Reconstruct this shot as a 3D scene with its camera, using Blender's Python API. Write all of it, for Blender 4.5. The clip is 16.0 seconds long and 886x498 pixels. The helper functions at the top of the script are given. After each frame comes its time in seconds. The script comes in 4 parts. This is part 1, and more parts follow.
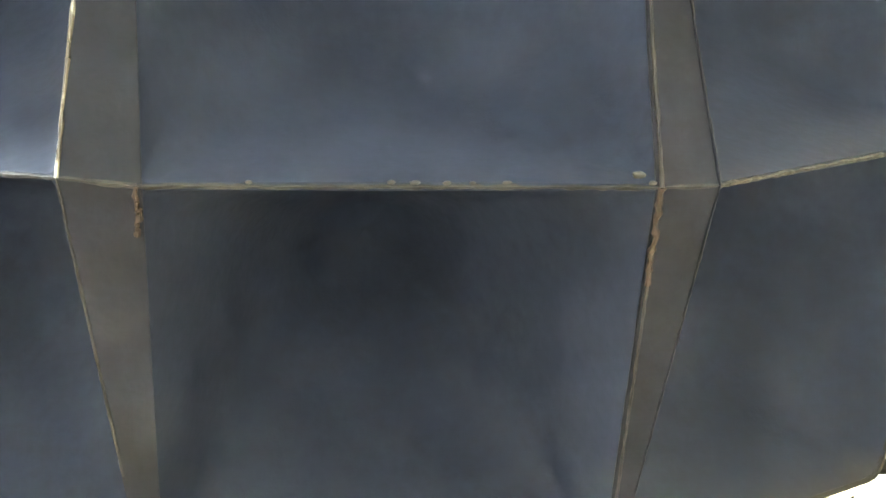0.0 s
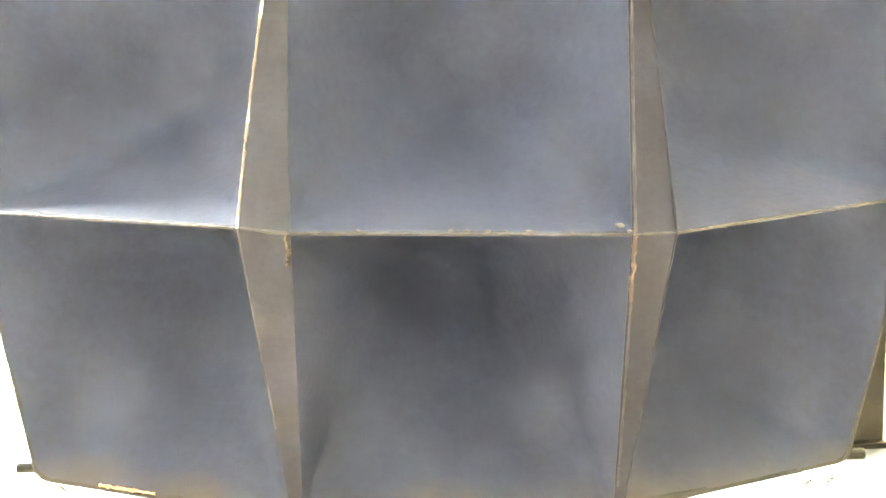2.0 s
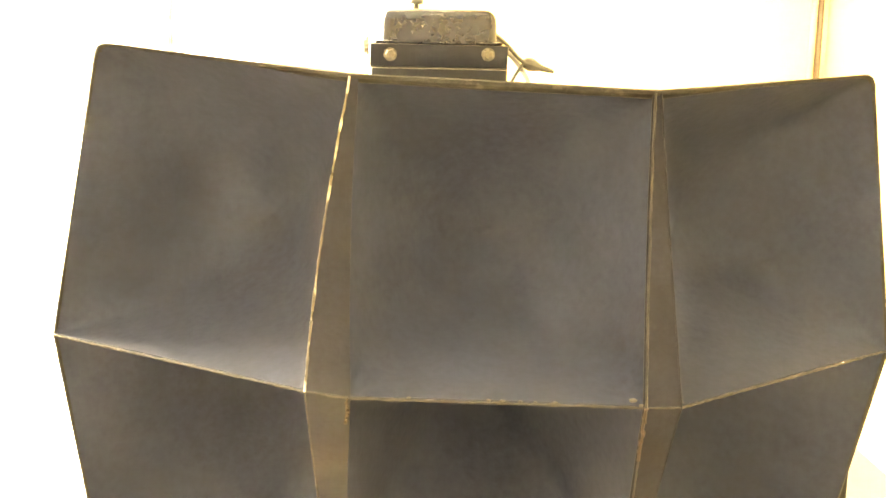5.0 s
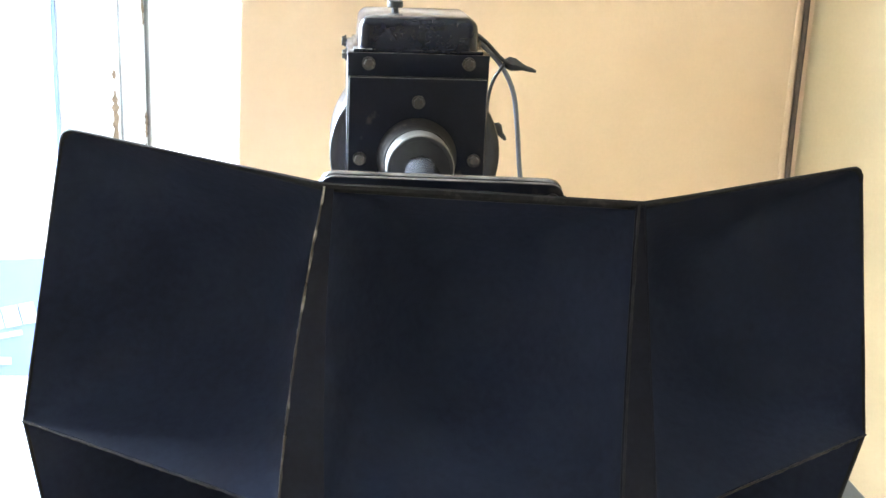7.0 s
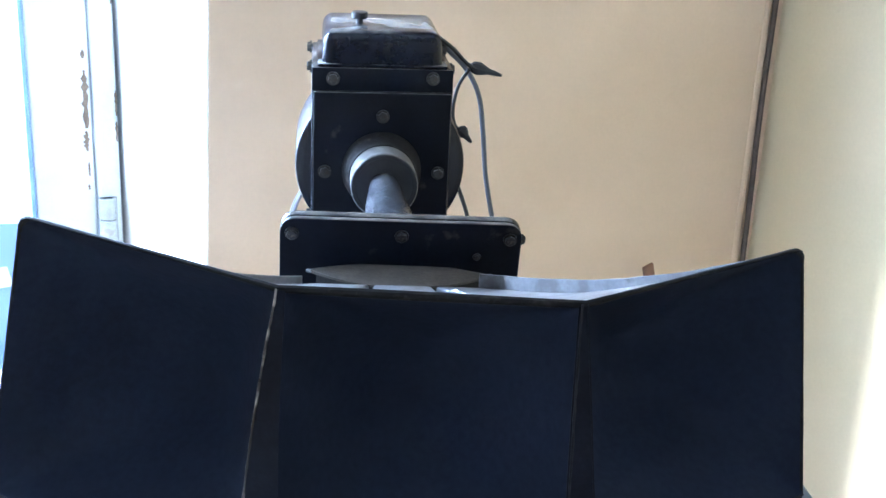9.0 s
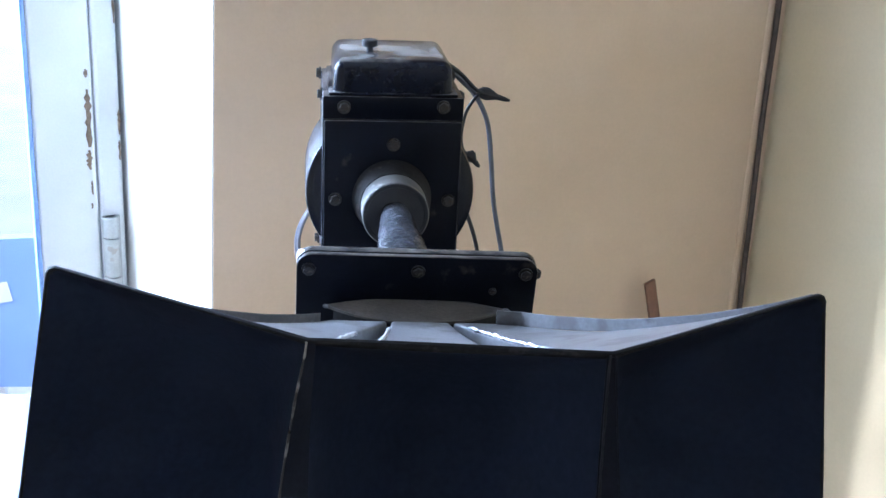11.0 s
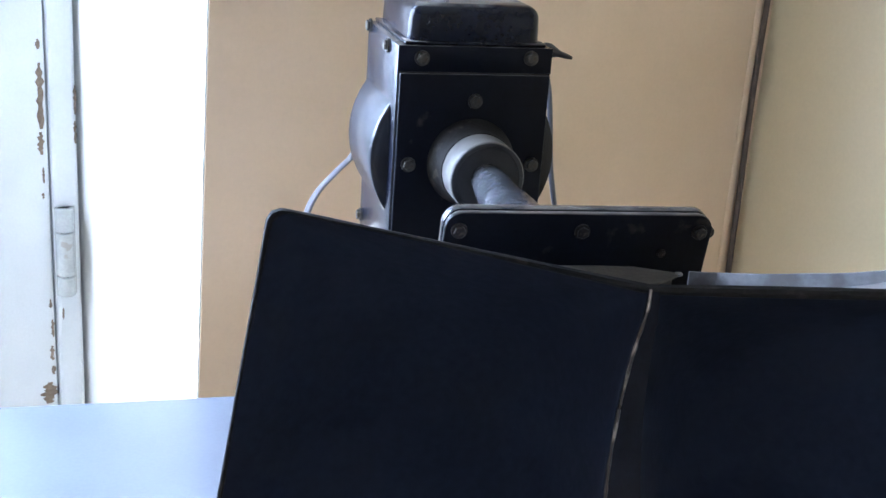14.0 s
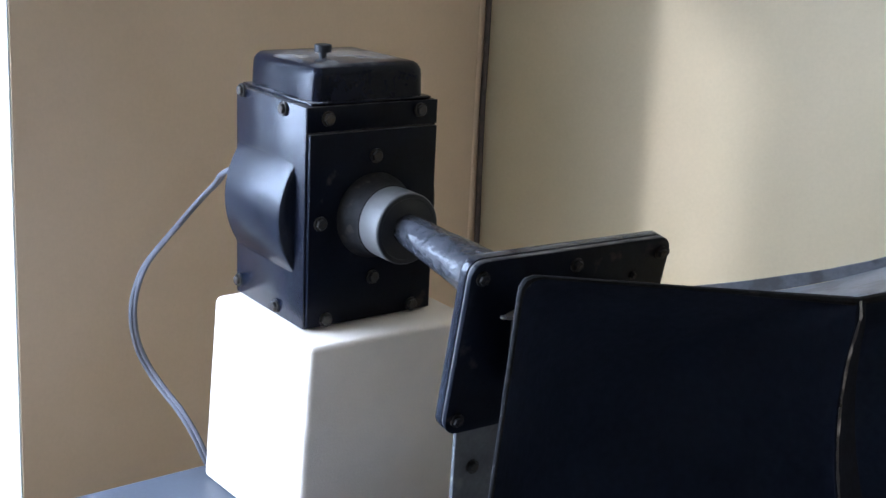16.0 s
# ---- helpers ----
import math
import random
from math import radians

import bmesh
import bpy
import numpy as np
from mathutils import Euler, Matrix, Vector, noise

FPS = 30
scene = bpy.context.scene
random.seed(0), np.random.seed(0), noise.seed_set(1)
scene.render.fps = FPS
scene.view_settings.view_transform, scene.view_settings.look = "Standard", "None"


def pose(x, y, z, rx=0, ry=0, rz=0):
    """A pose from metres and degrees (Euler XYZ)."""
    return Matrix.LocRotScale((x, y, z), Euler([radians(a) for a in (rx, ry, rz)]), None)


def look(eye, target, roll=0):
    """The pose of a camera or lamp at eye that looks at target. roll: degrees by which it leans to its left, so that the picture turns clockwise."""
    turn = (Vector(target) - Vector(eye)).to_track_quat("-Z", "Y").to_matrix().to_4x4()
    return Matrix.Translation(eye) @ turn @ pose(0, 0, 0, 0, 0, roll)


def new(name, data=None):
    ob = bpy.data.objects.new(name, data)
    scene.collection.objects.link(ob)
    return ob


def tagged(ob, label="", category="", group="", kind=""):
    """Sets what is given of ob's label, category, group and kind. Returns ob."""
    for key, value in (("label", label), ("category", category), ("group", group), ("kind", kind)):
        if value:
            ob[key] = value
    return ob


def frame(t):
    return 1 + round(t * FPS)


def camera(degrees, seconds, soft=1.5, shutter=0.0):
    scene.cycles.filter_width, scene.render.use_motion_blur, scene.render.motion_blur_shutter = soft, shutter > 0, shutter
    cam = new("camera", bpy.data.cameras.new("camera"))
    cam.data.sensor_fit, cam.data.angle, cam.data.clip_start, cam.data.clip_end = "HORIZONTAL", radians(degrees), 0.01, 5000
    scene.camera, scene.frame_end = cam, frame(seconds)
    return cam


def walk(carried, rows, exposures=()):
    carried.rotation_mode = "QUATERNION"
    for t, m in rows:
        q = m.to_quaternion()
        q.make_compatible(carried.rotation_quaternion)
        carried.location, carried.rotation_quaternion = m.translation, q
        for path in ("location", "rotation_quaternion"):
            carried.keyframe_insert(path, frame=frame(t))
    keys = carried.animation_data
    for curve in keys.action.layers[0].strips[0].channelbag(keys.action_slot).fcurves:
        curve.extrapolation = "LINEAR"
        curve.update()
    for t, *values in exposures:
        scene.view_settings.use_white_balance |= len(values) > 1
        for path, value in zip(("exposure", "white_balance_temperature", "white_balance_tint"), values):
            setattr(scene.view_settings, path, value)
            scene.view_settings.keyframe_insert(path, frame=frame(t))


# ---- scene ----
cam = camera(40.40, 16.0)
PATH = [
    (0, (-0.0694, -0.6641, 1.0407), (0.2697, 1.2664, 0.6428), -0.24),
    (0.5, (-0.0539, -0.7120, 1.0653), (0.2335, 1.2216, 0.6428), -0.08),
    (1, (-0.0441, -0.7848, 1.0886), (0.1475, 1.1689, 0.7061), -0.37),
    (1.5, (-0.0388, -0.8407, 1.0968), (0.0982, 1.1193, 0.7233), -1.00),
    (2, (-0.0536, -0.8755, 1.0684), (0.0518, 1.0977, 0.7590), -1.28),
    (2.5, (-0.0297, -0.9053, 1.0997), (0.0030, 1.0566, 0.7126), -1.64),
    (3, (-0.0410, -0.9245, 1.1318), (0.0273, 1.0265, 0.6970), -0.72),
    (3.5, (-0.0728, -0.9233, 1.1563), (0.0014, 1.0210, 0.6931), -0.12),
    (4, (-0.0975, -0.9246, 1.1688), (0.0546, 1.0033, 0.6588), 1.17),
    (4.5, (-0.1039, -0.9309, 1.1944), (0.0314, 0.9825, 0.6279), 1.01),
    (5, (-0.0990, -0.9474, 1.2116), (0.0520, 1.0078, 0.8190), 1.39),
    (5.2, (-0.0952, -0.9541, 1.2220), (0.0345, 1.0032, 0.8318), 0.94),
    (7.3, (-0.0977, -0.8932, 1.3553), (0.0975, 1.0152, 0.7897), 2.19),
    (7.5, (-0.0951, -0.8905, 1.3698), (0.0978, 1.0169, 0.8000), 1.73),
    (8, (-0.0854, -0.8904, 1.3832), (0.1178, 1.0058, 0.7807), 1.61),
    (8.5, (-0.0802, -0.8885, 1.4087), (0.1168, 0.9900, 0.7513), 1.71),
    (9, (-0.0807, -0.8878, 1.4481), (0.1378, 0.9778, 0.7614), 2.71),
    (9.5, (-0.0814, -0.8863, 1.4516), (0.1228, 0.9763, 0.7524), 2.52),
    (10, (-0.0890, -0.8808, 1.4746), (0.0897, 0.9854, 0.7778), 2.58),
    (10.2, (-0.0925, -0.8815, 1.4813), (0.1010, 0.9825, 0.7828), 2.63),
    (12.3, (-0.2356, -0.8081, 1.4457), (0.1717, 1.0350, 0.7848), 3.78),
    (12.5, (-0.2756, -0.7822, 1.4277), (0.2126, 1.0281, 0.7317), 4.15),
    (13, (-0.3279, -0.7573, 1.3836), (0.2559, 1.0193, 0.6743), 4.99),
    (13.5, (-0.3459, -0.7418, 1.3804), (0.2246, 1.0677, 0.7477), 5.19),
    (14, (-0.3440, -0.6948, 1.3680), (0.1674, 1.1258, 0.7169), 4.07),
    (14.5, (-0.4134, -0.6554, 1.3662), (0.1874, 1.1471, 0.7418), 5.05),
    (15, (-0.5301, -0.6029, 1.3675), (0.3183, 1.0821, 0.7033), 4.21),
    (15.5, (-0.6205, -0.5894, 1.3819), (0.3824, 1.0338, 0.7825), 3.53),
    (16, (-0.6783, -0.5765, 1.3751), (0.4759, 0.9586, 0.8172), 2.86),
]
EXPOSURE = [(0.0, 4.3, 7050, -2), (0.5, 4.6, 7700, -6), (1.0, 5.1, 7900, -5), (2.0, 5.75, 8400, 4), (3.5, 5.75, 9300, 9), (4.5, 5.35, 9900, 9), (5.0, 4.95, 19500, 8), (5.2, 4.4, 18500, 8), (5.7, 3.6, 10500, 9), (6.4, 2.55, 6900, 10), (7.3, 1.85, 5600, 10), (8.0, 1.67, 5080, 11), (9.0, 1.48, 4790, 12), (10.0, 1.12, 4850, 13), (12.5, 0.77, 5100, 17), (13.5, 0.97, 5150, 15), (14.5, 0.5, 5300, 16), (15.0, -0.12, 5400, 15), (15.5, -0.19, 5300, 15), (16.0, -0.06, 5250, 15)]
walk(cam, [(t, look(eye, to, roll)) for t, eye, to, roll in PATH], EXPOSURE)

# ---------------------------------------------------------------- world and lights
world = bpy.data.worlds.new("daylight")
scene.world = world
world.use_nodes = True
wn = world.node_tree
sky = wn.nodes.new("ShaderNodeTexSky")
sky.sky_type, sky.sun_disc = "NISHITA", False
sky.sun_elevation, sky.sun_rotation = radians(17), radians(-90)
wn.links.new(sky.outputs[0], wn.nodes["Background"].inputs[0])
wn.nodes["Background"].inputs[1].default_value = 0.12

# The room's plan: its back wall runs 17.7 degrees off the x axis from the edge of the doorway.
ROOM = pose(-0.24, 0.904, 0, 0, 0, 17.7)


def room(a, b, z):
    return ROOM @ Vector((a, b, z))


sun = bpy.data.lights.new("sun", "SUN")
sun.energy, sun.angle, sun.color = 1.6, radians(2.5), (1.0, 0.95, 0.88)
so = new("sun", sun)
so.matrix_world = look((0, 0, 6), Vector((0, 0, 6)) + ROOM.to_3x3() @ Vector((0.947, -0.32, -0.30)))

# Sky light in the glazed doorway.
lamp = bpy.data.lights.new("doorway_skylight", "AREA")
lamp.shape, lamp.size, lamp.size_y = "RECTANGLE", 1.3, 1.0
lamp.energy, lamp.color = 58, (0.80, 0.90, 1.0)
lo = new("doorway_skylight", lamp)
lo.matrix_world = look(room(-0.82, 0.44, 1.55), room(0.05, -1.2, 0.95))


# ---------------------------------------------------------------- materials
def mat(name, base, rough=0.5, metal=0.0, vary=0.12, scale=30.0, bump=0.1, fine=250.0, spec=0.5, tint=None, spots=0.0, spot_colour=(0.2, 0.15, 0.1), spot_scale=18.0, coat=0.0, stretch=(1, 1, 1), uneven=0.12):
    m = bpy.data.materials.new(name)
    m.use_nodes = True
    nt = m.node_tree
    n, l = nt.nodes, nt.links
    p = n["Principled BSDF"]
    p.inputs["Roughness"].default_value, p.inputs["Metallic"].default_value = rough, metal
    p.inputs["Specular IOR Level"].default_value = spec
    p.inputs["Coat Weight"].default_value = coat
    tc = n.new("ShaderNodeTexCoord")
    mp = n.new("ShaderNodeMapping")
    mp.inputs["Scale"].default_value = stretch
    l.new(tc.outputs["Object"], mp.inputs["Vector"])
    big, small = n.new("ShaderNodeTexNoise"), n.new("ShaderNodeTexNoise")
    big.inputs["Scale"].default_value, small.inputs["Scale"].default_value = scale, fine
    big.inputs["Detail"].default_value, small.inputs["Detail"].default_value = 6, 4
    for t in (big, small):
        l.new(mp.outputs[0], t.inputs["Vector"])
    ramp = n.new("ShaderNodeValToRGB")
    other = tint or base
    ramp.color_ramp.elements[0].position, ramp.color_ramp.elements[1].position = 0.3, 0.7
    ramp.color_ramp.elements[0].color = (*[c * (1 - vary) for c in base], 1)
    ramp.color_ramp.elements[1].color = (*[min(1, c * (1 + vary)) for c in other], 1)
    l.new(big.outputs[0], ramp.inputs[0])
    grain = n.new("ShaderNodeMix")
    grain.data_type, grain.blend_type = "RGBA", "MULTIPLY"
    grain.inputs[0].default_value = min(1, vary * 2)
    l.new(ramp.outputs[0], grain.inputs[6])
    l.new(small.outputs[0], grain.inputs[7])
    colour = grain.outputs[2]
    if spots:
        sp = n.new("ShaderNodeTexNoise")
        sp.inputs["Scale"].default_value, sp.inputs["Detail"].default_value = spot_scale, 7
        l.new(mp.outputs[0], sp.inputs["Vector"])
        sr = n.new("ShaderNodeValToRGB")
        sr.color_ramp.elements[0].position, sr.color_ramp.elements[1].position = 1 - spots - 0.03, 1 - spots + 0.03
        l.new(sp.outputs[0], sr.inputs[0])
        mx = n.new("ShaderNodeMix")
        mx.data_type = "RGBA"
        l.new(sr.outputs[0], mx.inputs[0])
        l.new(colour, mx.inputs[6])
        mx.inputs[7].default_value = (*spot_colour, 1)
        colour = mx.outputs[2]
    l.new(colour, p.inputs["Base Color"])
    rr = n.new("ShaderNodeMapRange")
    rr.inputs["To Min"].default_value, rr.inputs["To Max"].default_value = max(0.02, rough - uneven), min(1, rough + uneven)
    l.new(big.outputs[0], rr.inputs["Value"])
    l.new(rr.outputs[0], p.inputs["Roughness"])
    if bump:
        bp = n.new("ShaderNodeBump")
        bp.inputs["Strength"].default_value, bp.inputs["Distance"].default_value = bump, 0.002
        l.new(small.outputs[0], bp.inputs["Height"])
        l.new(bp.outputs[0], p.inputs["Normal"])
    return m


HORN = mat("black_horn_paint", (0.01739, 0.0222, 0.04144), 0.72, spec=0.06, vary=0.25, scale=9, bump=0.12, fine=180)
# The lower cells carry brown dust along the bottom lip, thinning out upwards in patches; its paler tone also paints in
# light that a curled lip would catch.
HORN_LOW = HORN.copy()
HORN_LOW.name = "black_horn_paint_with_dusty_lit_lip"
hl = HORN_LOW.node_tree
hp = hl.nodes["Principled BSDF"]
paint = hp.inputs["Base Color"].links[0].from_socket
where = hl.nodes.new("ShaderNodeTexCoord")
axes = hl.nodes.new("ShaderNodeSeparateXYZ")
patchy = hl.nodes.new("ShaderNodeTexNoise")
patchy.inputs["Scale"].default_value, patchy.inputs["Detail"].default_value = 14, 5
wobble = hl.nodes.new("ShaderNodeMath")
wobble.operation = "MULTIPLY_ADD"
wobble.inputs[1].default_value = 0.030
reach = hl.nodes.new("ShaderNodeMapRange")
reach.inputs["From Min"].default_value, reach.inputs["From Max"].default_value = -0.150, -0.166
# Mixes in the lip's dust and painted light.
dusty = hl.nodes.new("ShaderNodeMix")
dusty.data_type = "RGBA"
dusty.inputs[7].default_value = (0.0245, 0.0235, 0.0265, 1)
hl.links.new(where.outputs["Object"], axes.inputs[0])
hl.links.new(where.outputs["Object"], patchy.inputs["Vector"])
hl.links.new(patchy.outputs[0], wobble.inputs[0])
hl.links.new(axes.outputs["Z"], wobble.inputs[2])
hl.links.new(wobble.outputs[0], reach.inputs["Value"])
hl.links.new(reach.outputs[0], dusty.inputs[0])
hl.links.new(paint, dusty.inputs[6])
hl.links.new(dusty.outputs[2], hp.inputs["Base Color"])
STRIP = mat("dusty_black_strip", (0.0103, 0.0115, 0.0188), 0.65, spec=0.07, vary=0.3, scale=25, bump=0.15, spots=0.30, spot_colour=(0.0123, 0.0127, 0.0182), spot_scale=30)
SEAM = mat("worn_solder_seam", (0.0200, 0.0188, 0.0218), 0.65, 0.0, spec=0.12, vary=0.4, scale=60, bump=0.3, spots=0.52, spot_colour=(0.0215, 0.0205, 0.0225), spot_scale=45)
RUST = mat("rusty_solder_run", (0.044, 0.030, 0.025), 0.7, spec=0.15, vary=0.4, scale=120, bump=0.4)
BLOB = mat("dull_solder_blob", (0.042, 0.040, 0.040), 0.5, 0.3, vary=0.4, scale=200, bump=0.4)
RIM = mat("dusty_dark_rim", (0.014, 0.0135, 0.0145), 0.6, spec=0.12, vary=0.35, scale=50, bump=0.25, spots=0.36, spot_colour=(0.024, 0.0215, 0.021), spot_scale=70)
ZINC = mat("dusty_grey_sheet", (0.215, 0.215, 0.222), 0.40, 0.45, vary=0.22, scale=20, bump=0.12, spots=0.42, spot_colour=(0.115, 0.11, 0.107), spot_scale=24)
SOLDER = mat("bright_solder", (0.66, 0.66, 0.68), 0.3, 0.6, vary=0.2, scale=80, bump=0.5)
BRIGHT = mat("bare_bright_edge", (0.40, 0.375, 0.34), 0.3, 0.8, vary=0.3, scale=60, bump=0.2, spots=0.52, spot_colour=(0.06, 0.053, 0.048), spot_scale=38)
BOSS = mat("dusty_boss_metal", (0.022, 0.020, 0.019), 0.6, spec=0.2, vary=0.35, scale=40, bump=0.2, spots=0.36, spot_colour=(0.05, 0.04, 0.033), spot_scale=50)
DUSTY = mat("brown_dust_on_metal", (0.095, 0.082, 0.068), 0.8, vary=0.3, scale=35, bump=0.3, fine=300, spots=0.3, spot_colour=(0.045, 0.040, 0.035), spot_scale=30)
PLATE = mat("black_enamel_plate", (0.0042, 0.0054, 0.0110), 0.36, spec=0.11, vary=0.3, scale=25, bump=0.06, spots=0.34, spot_colour=(0.036, 0.030, 0.026), spot_scale=26)
ENAMEL = mat("black_enamel", (0.0046, 0.0068, 0.0170), 0.26, vary=0.25, scale=20, bump=0.05, spec=0.45, uneven=0.03)
BAKELITE = mat("black_moulded_cover", (0.0055, 0.0070, 0.015), 0.2, spec=0.22, vary=0.3, scale=30, bump=0.05, spots=0.30, spot_colour=(0.04, 0.036, 0.033), spot_scale=26)
def dust_and_sky_sheen(m, colour, scale, level):
    """Pale patches on upward faces: dust, and sky reflection painted into the colour."""
    nt = m.node_tree
    p = nt.nodes["Principled BSDF"]
    under = p.inputs["Base Color"].links[0].from_socket
    facing, axes, patch = nt.nodes.new("ShaderNodeNewGeometry"), nt.nodes.new("ShaderNodeSeparateXYZ"), nt.nodes.new("ShaderNodeTexNoise")
    coords = nt.nodes.new("ShaderNodeTexCoord")
    patch.inputs["Scale"].default_value, patch.inputs["Detail"].default_value = scale, 6
    up, cover, both, mix = nt.nodes.new("ShaderNodeMapRange"), nt.nodes.new("ShaderNodeMapRange"), nt.nodes.new("ShaderNodeMath"), nt.nodes.new("ShaderNodeMix")
    up.inputs["From Min"].default_value, up.inputs["From Max"].default_value = 0.75, 0.98
    cover.inputs["From Min"].default_value, cover.inputs["From Max"].default_value = level - 0.10, level + 0.12
    both.operation, mix.data_type = "MULTIPLY", "RGBA"
    nt.links.new(facing.outputs["Normal"], axes.inputs[0])
    nt.links.new(axes.outputs["Z"], up.inputs["Value"])
    nt.links.new(coords.outputs["Object"], patch.inputs["Vector"])
    nt.links.new(patch.outputs[0], cover.inputs["Value"])
    nt.links.new(up.outputs[0], both.inputs[0])
    nt.links.new(cover.outputs[0], both.inputs[1])
    nt.links.new(both.outputs[0], mix.inputs[0])
    nt.links.new(under, mix.inputs[6])
    mix.inputs[7].default_value = (*colour, 1)
    nt.links.new(mix.outputs[2], p.inputs["Base Color"])


# Pale tops and upper edges combine dust with a painted sky sheen.
dust_and_sky_sheen(BAKELITE, (0.20, 0.19, 0.18), 17, 0.50)
dust_and_sky_sheen(PLATE, (0.10, 0.09, 0.08), 30, 0.42)
dust_and_sky_sheen(ENAMEL, (0.10, 0.095, 0.09), 30, 0.45)
WRAP = mat("black_plastic_wrap", (0.055, 0.056, 0.064), 0.16, vary=0.3, scale=30, bump=0.8, fine=110, spec=0.5)
PVC = mat("grey_white_plastic_ring", (0.1237, 0.1177, 0.1087), 0.5, vary=0.12, scale=30, bump=0.08)
STEEL = mat("worn_bolt_steel", (0.085, 0.076, 0.064), 0.42, 0.6, vary=0.35, scale=120, bump=0.3, spots=0.38, spot_colour=(0.06, 0.045, 0.034), spot_scale=130)
DARK_STEEL = mat("blackened_bolt_steel", (0.035, 0.03, 0.026), 0.5, 0.4, vary=0.4, scale=120, bump=0.3, spots=0.36, spot_colour=(0.10, 0.075, 0.055), spot_scale=90)
FOAM = mat("white_foam", (0.84, 0.73, 0.60), 0.75, vary=0.04, scale=20, bump=0.25, fine=500)
TABLE = mat("blue_grey_tabletop", (0.097, 0.110, 0.132), 0.30, spec=0.30, vary=0.10, scale=5, bump=0.02, fine=220, uneven=0.03)
ROD = mat("blackened_rod_steel", (0.008, 0.0074, 0.0068), 0.6, spec=0.1, vary=0.3, scale=60, bump=0.2)
WORN = mat("worn_copper_edge", (0.30, 0.16, 0.085), 0.4, 0.6, vary=0.3, scale=80, bump=0.2)
TABLE_EDGE = mat("dark_table_edge", (0.07, 0.075, 0.085), 0.5)
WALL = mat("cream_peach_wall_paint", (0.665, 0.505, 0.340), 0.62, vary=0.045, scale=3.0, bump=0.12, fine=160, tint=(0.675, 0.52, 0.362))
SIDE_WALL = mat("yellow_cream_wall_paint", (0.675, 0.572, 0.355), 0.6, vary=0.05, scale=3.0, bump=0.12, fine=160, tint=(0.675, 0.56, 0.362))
# Paint of the unseen left and rear walls, made paler to bounce light forward.
BOUNCE_WALL = mat("pale_bounce_wall_paint", (0.75, 0.67, 0.55), 0.7, vary=0.06, scale=3.0, bump=0.2, fine=160)
WHITE_WALL = mat("white_plaster", (0.80, 0.79, 0.75), 0.7, vary=0.04, scale=4, bump=0.2, fine=120)
CEIL = mat("white_ceiling", (0.78, 0.77, 0.74), 0.8, vary=0.03, scale=3)
FLOOR = mat("beige_floor_tile", (0.50, 0.43, 0.33), 0.35, vary=0.08, scale=6, bump=0.05)
GROUT = mat("floor_grout", (0.22, 0.19, 0.16), 0.8)
DOOR = mat("chipped_pale_door_paint", (0.66, 0.68, 0.66), 0.45, vary=0.06, scale=8, bump=0.15, spots=0.0)
HINGE = mat("grimy_painted_hinge", (0.46, 0.47, 0.43), 0.5, vary=0.15, scale=40, spots=0.36, spot_colour=(0.34, 0.32, 0.27), spot_scale=40)
CHIP = mat("bare_wood_chip", (0.27, 0.205, 0.145), 0.85, spec=0.1, vary=0.3, scale=50, bump=0.4)
BLUE = mat("blue_gasket", (0.25, 0.38, 0.70), 0.5)
DARKCAB = mat("dark_grey_wire", (0.12, 0.125, 0.15), 0.35, vary=0.15, scale=40)
GREYCAB = mat("grey_cable_sheath", (0.14, 0.145, 0.17), 0.4, vary=0.1, scale=40)
BLACKCAB = mat("black_wire", (0.02, 0.02, 0.022), 0.45, vary=0.2, scale=60)
CABLE_BROWN = mat("dark_brown_cable", (0.10, 0.073, 0.058), 0.55, vary=0.3, scale=60)
WOOD = mat("brown_wood", (0.26, 0.13, 0.07), 0.6, vary=0.3, scale=12, bump=0.2, stretch=(4, 4, 0.6))
GREY = mat("dark_grey_plastic", (0.010, 0.0096, 0.0085), 0.75, spec=0.08, vary=0.2, scale=60, bump=0.15, spots=0.34, spot_colour=(0.017, 0.016, 0.014), spot_scale=120)
BRACKET = mat("grey_painted_bracket", (0.13, 0.13, 0.13), 0.5, vary=0.25, scale=30, spots=0.3, spot_colour=(0.2, 0.18, 0.15))
LEG = mat("white_painted_steel", (0.76, 0.75, 0.71), 0.45, vary=0.08, scale=25, bump=0.1)
SIGN = mat("blue_sign_paint", (0.26, 0.38, 0.74), 0.5, vary=0.1, scale=5)
SIGN_WHITE = mat("white_sign_paint", (0.8, 0.8, 0.8), 0.5)
GROUND = mat("pale_outdoor_paving", (0.55, 0.53, 0.48), 0.8, vary=0.15, scale=3)

GLASS = bpy.data.materials.new("clear_glass")
GLASS.use_nodes = True
gp = GLASS.node_tree.nodes["Principled BSDF"]
gp.inputs["Transmission Weight"].default_value, gp.inputs["Roughness"].default_value, gp.inputs["IOR"].default_value = 1.0, 0.01, 1.05

HAZE = bpy.data.materials.new("bright_daylight_distance")
HAZE.use_nodes = True
hn = HAZE.node_tree
he = hn.nodes.new("ShaderNodeEmission")
he.inputs[0].default_value, he.inputs[1].default_value = (0.84, 0.93, 1.0, 1), 5.0
hn.links.new(he.outputs[0], hn.nodes["Material Output"].inputs[0])


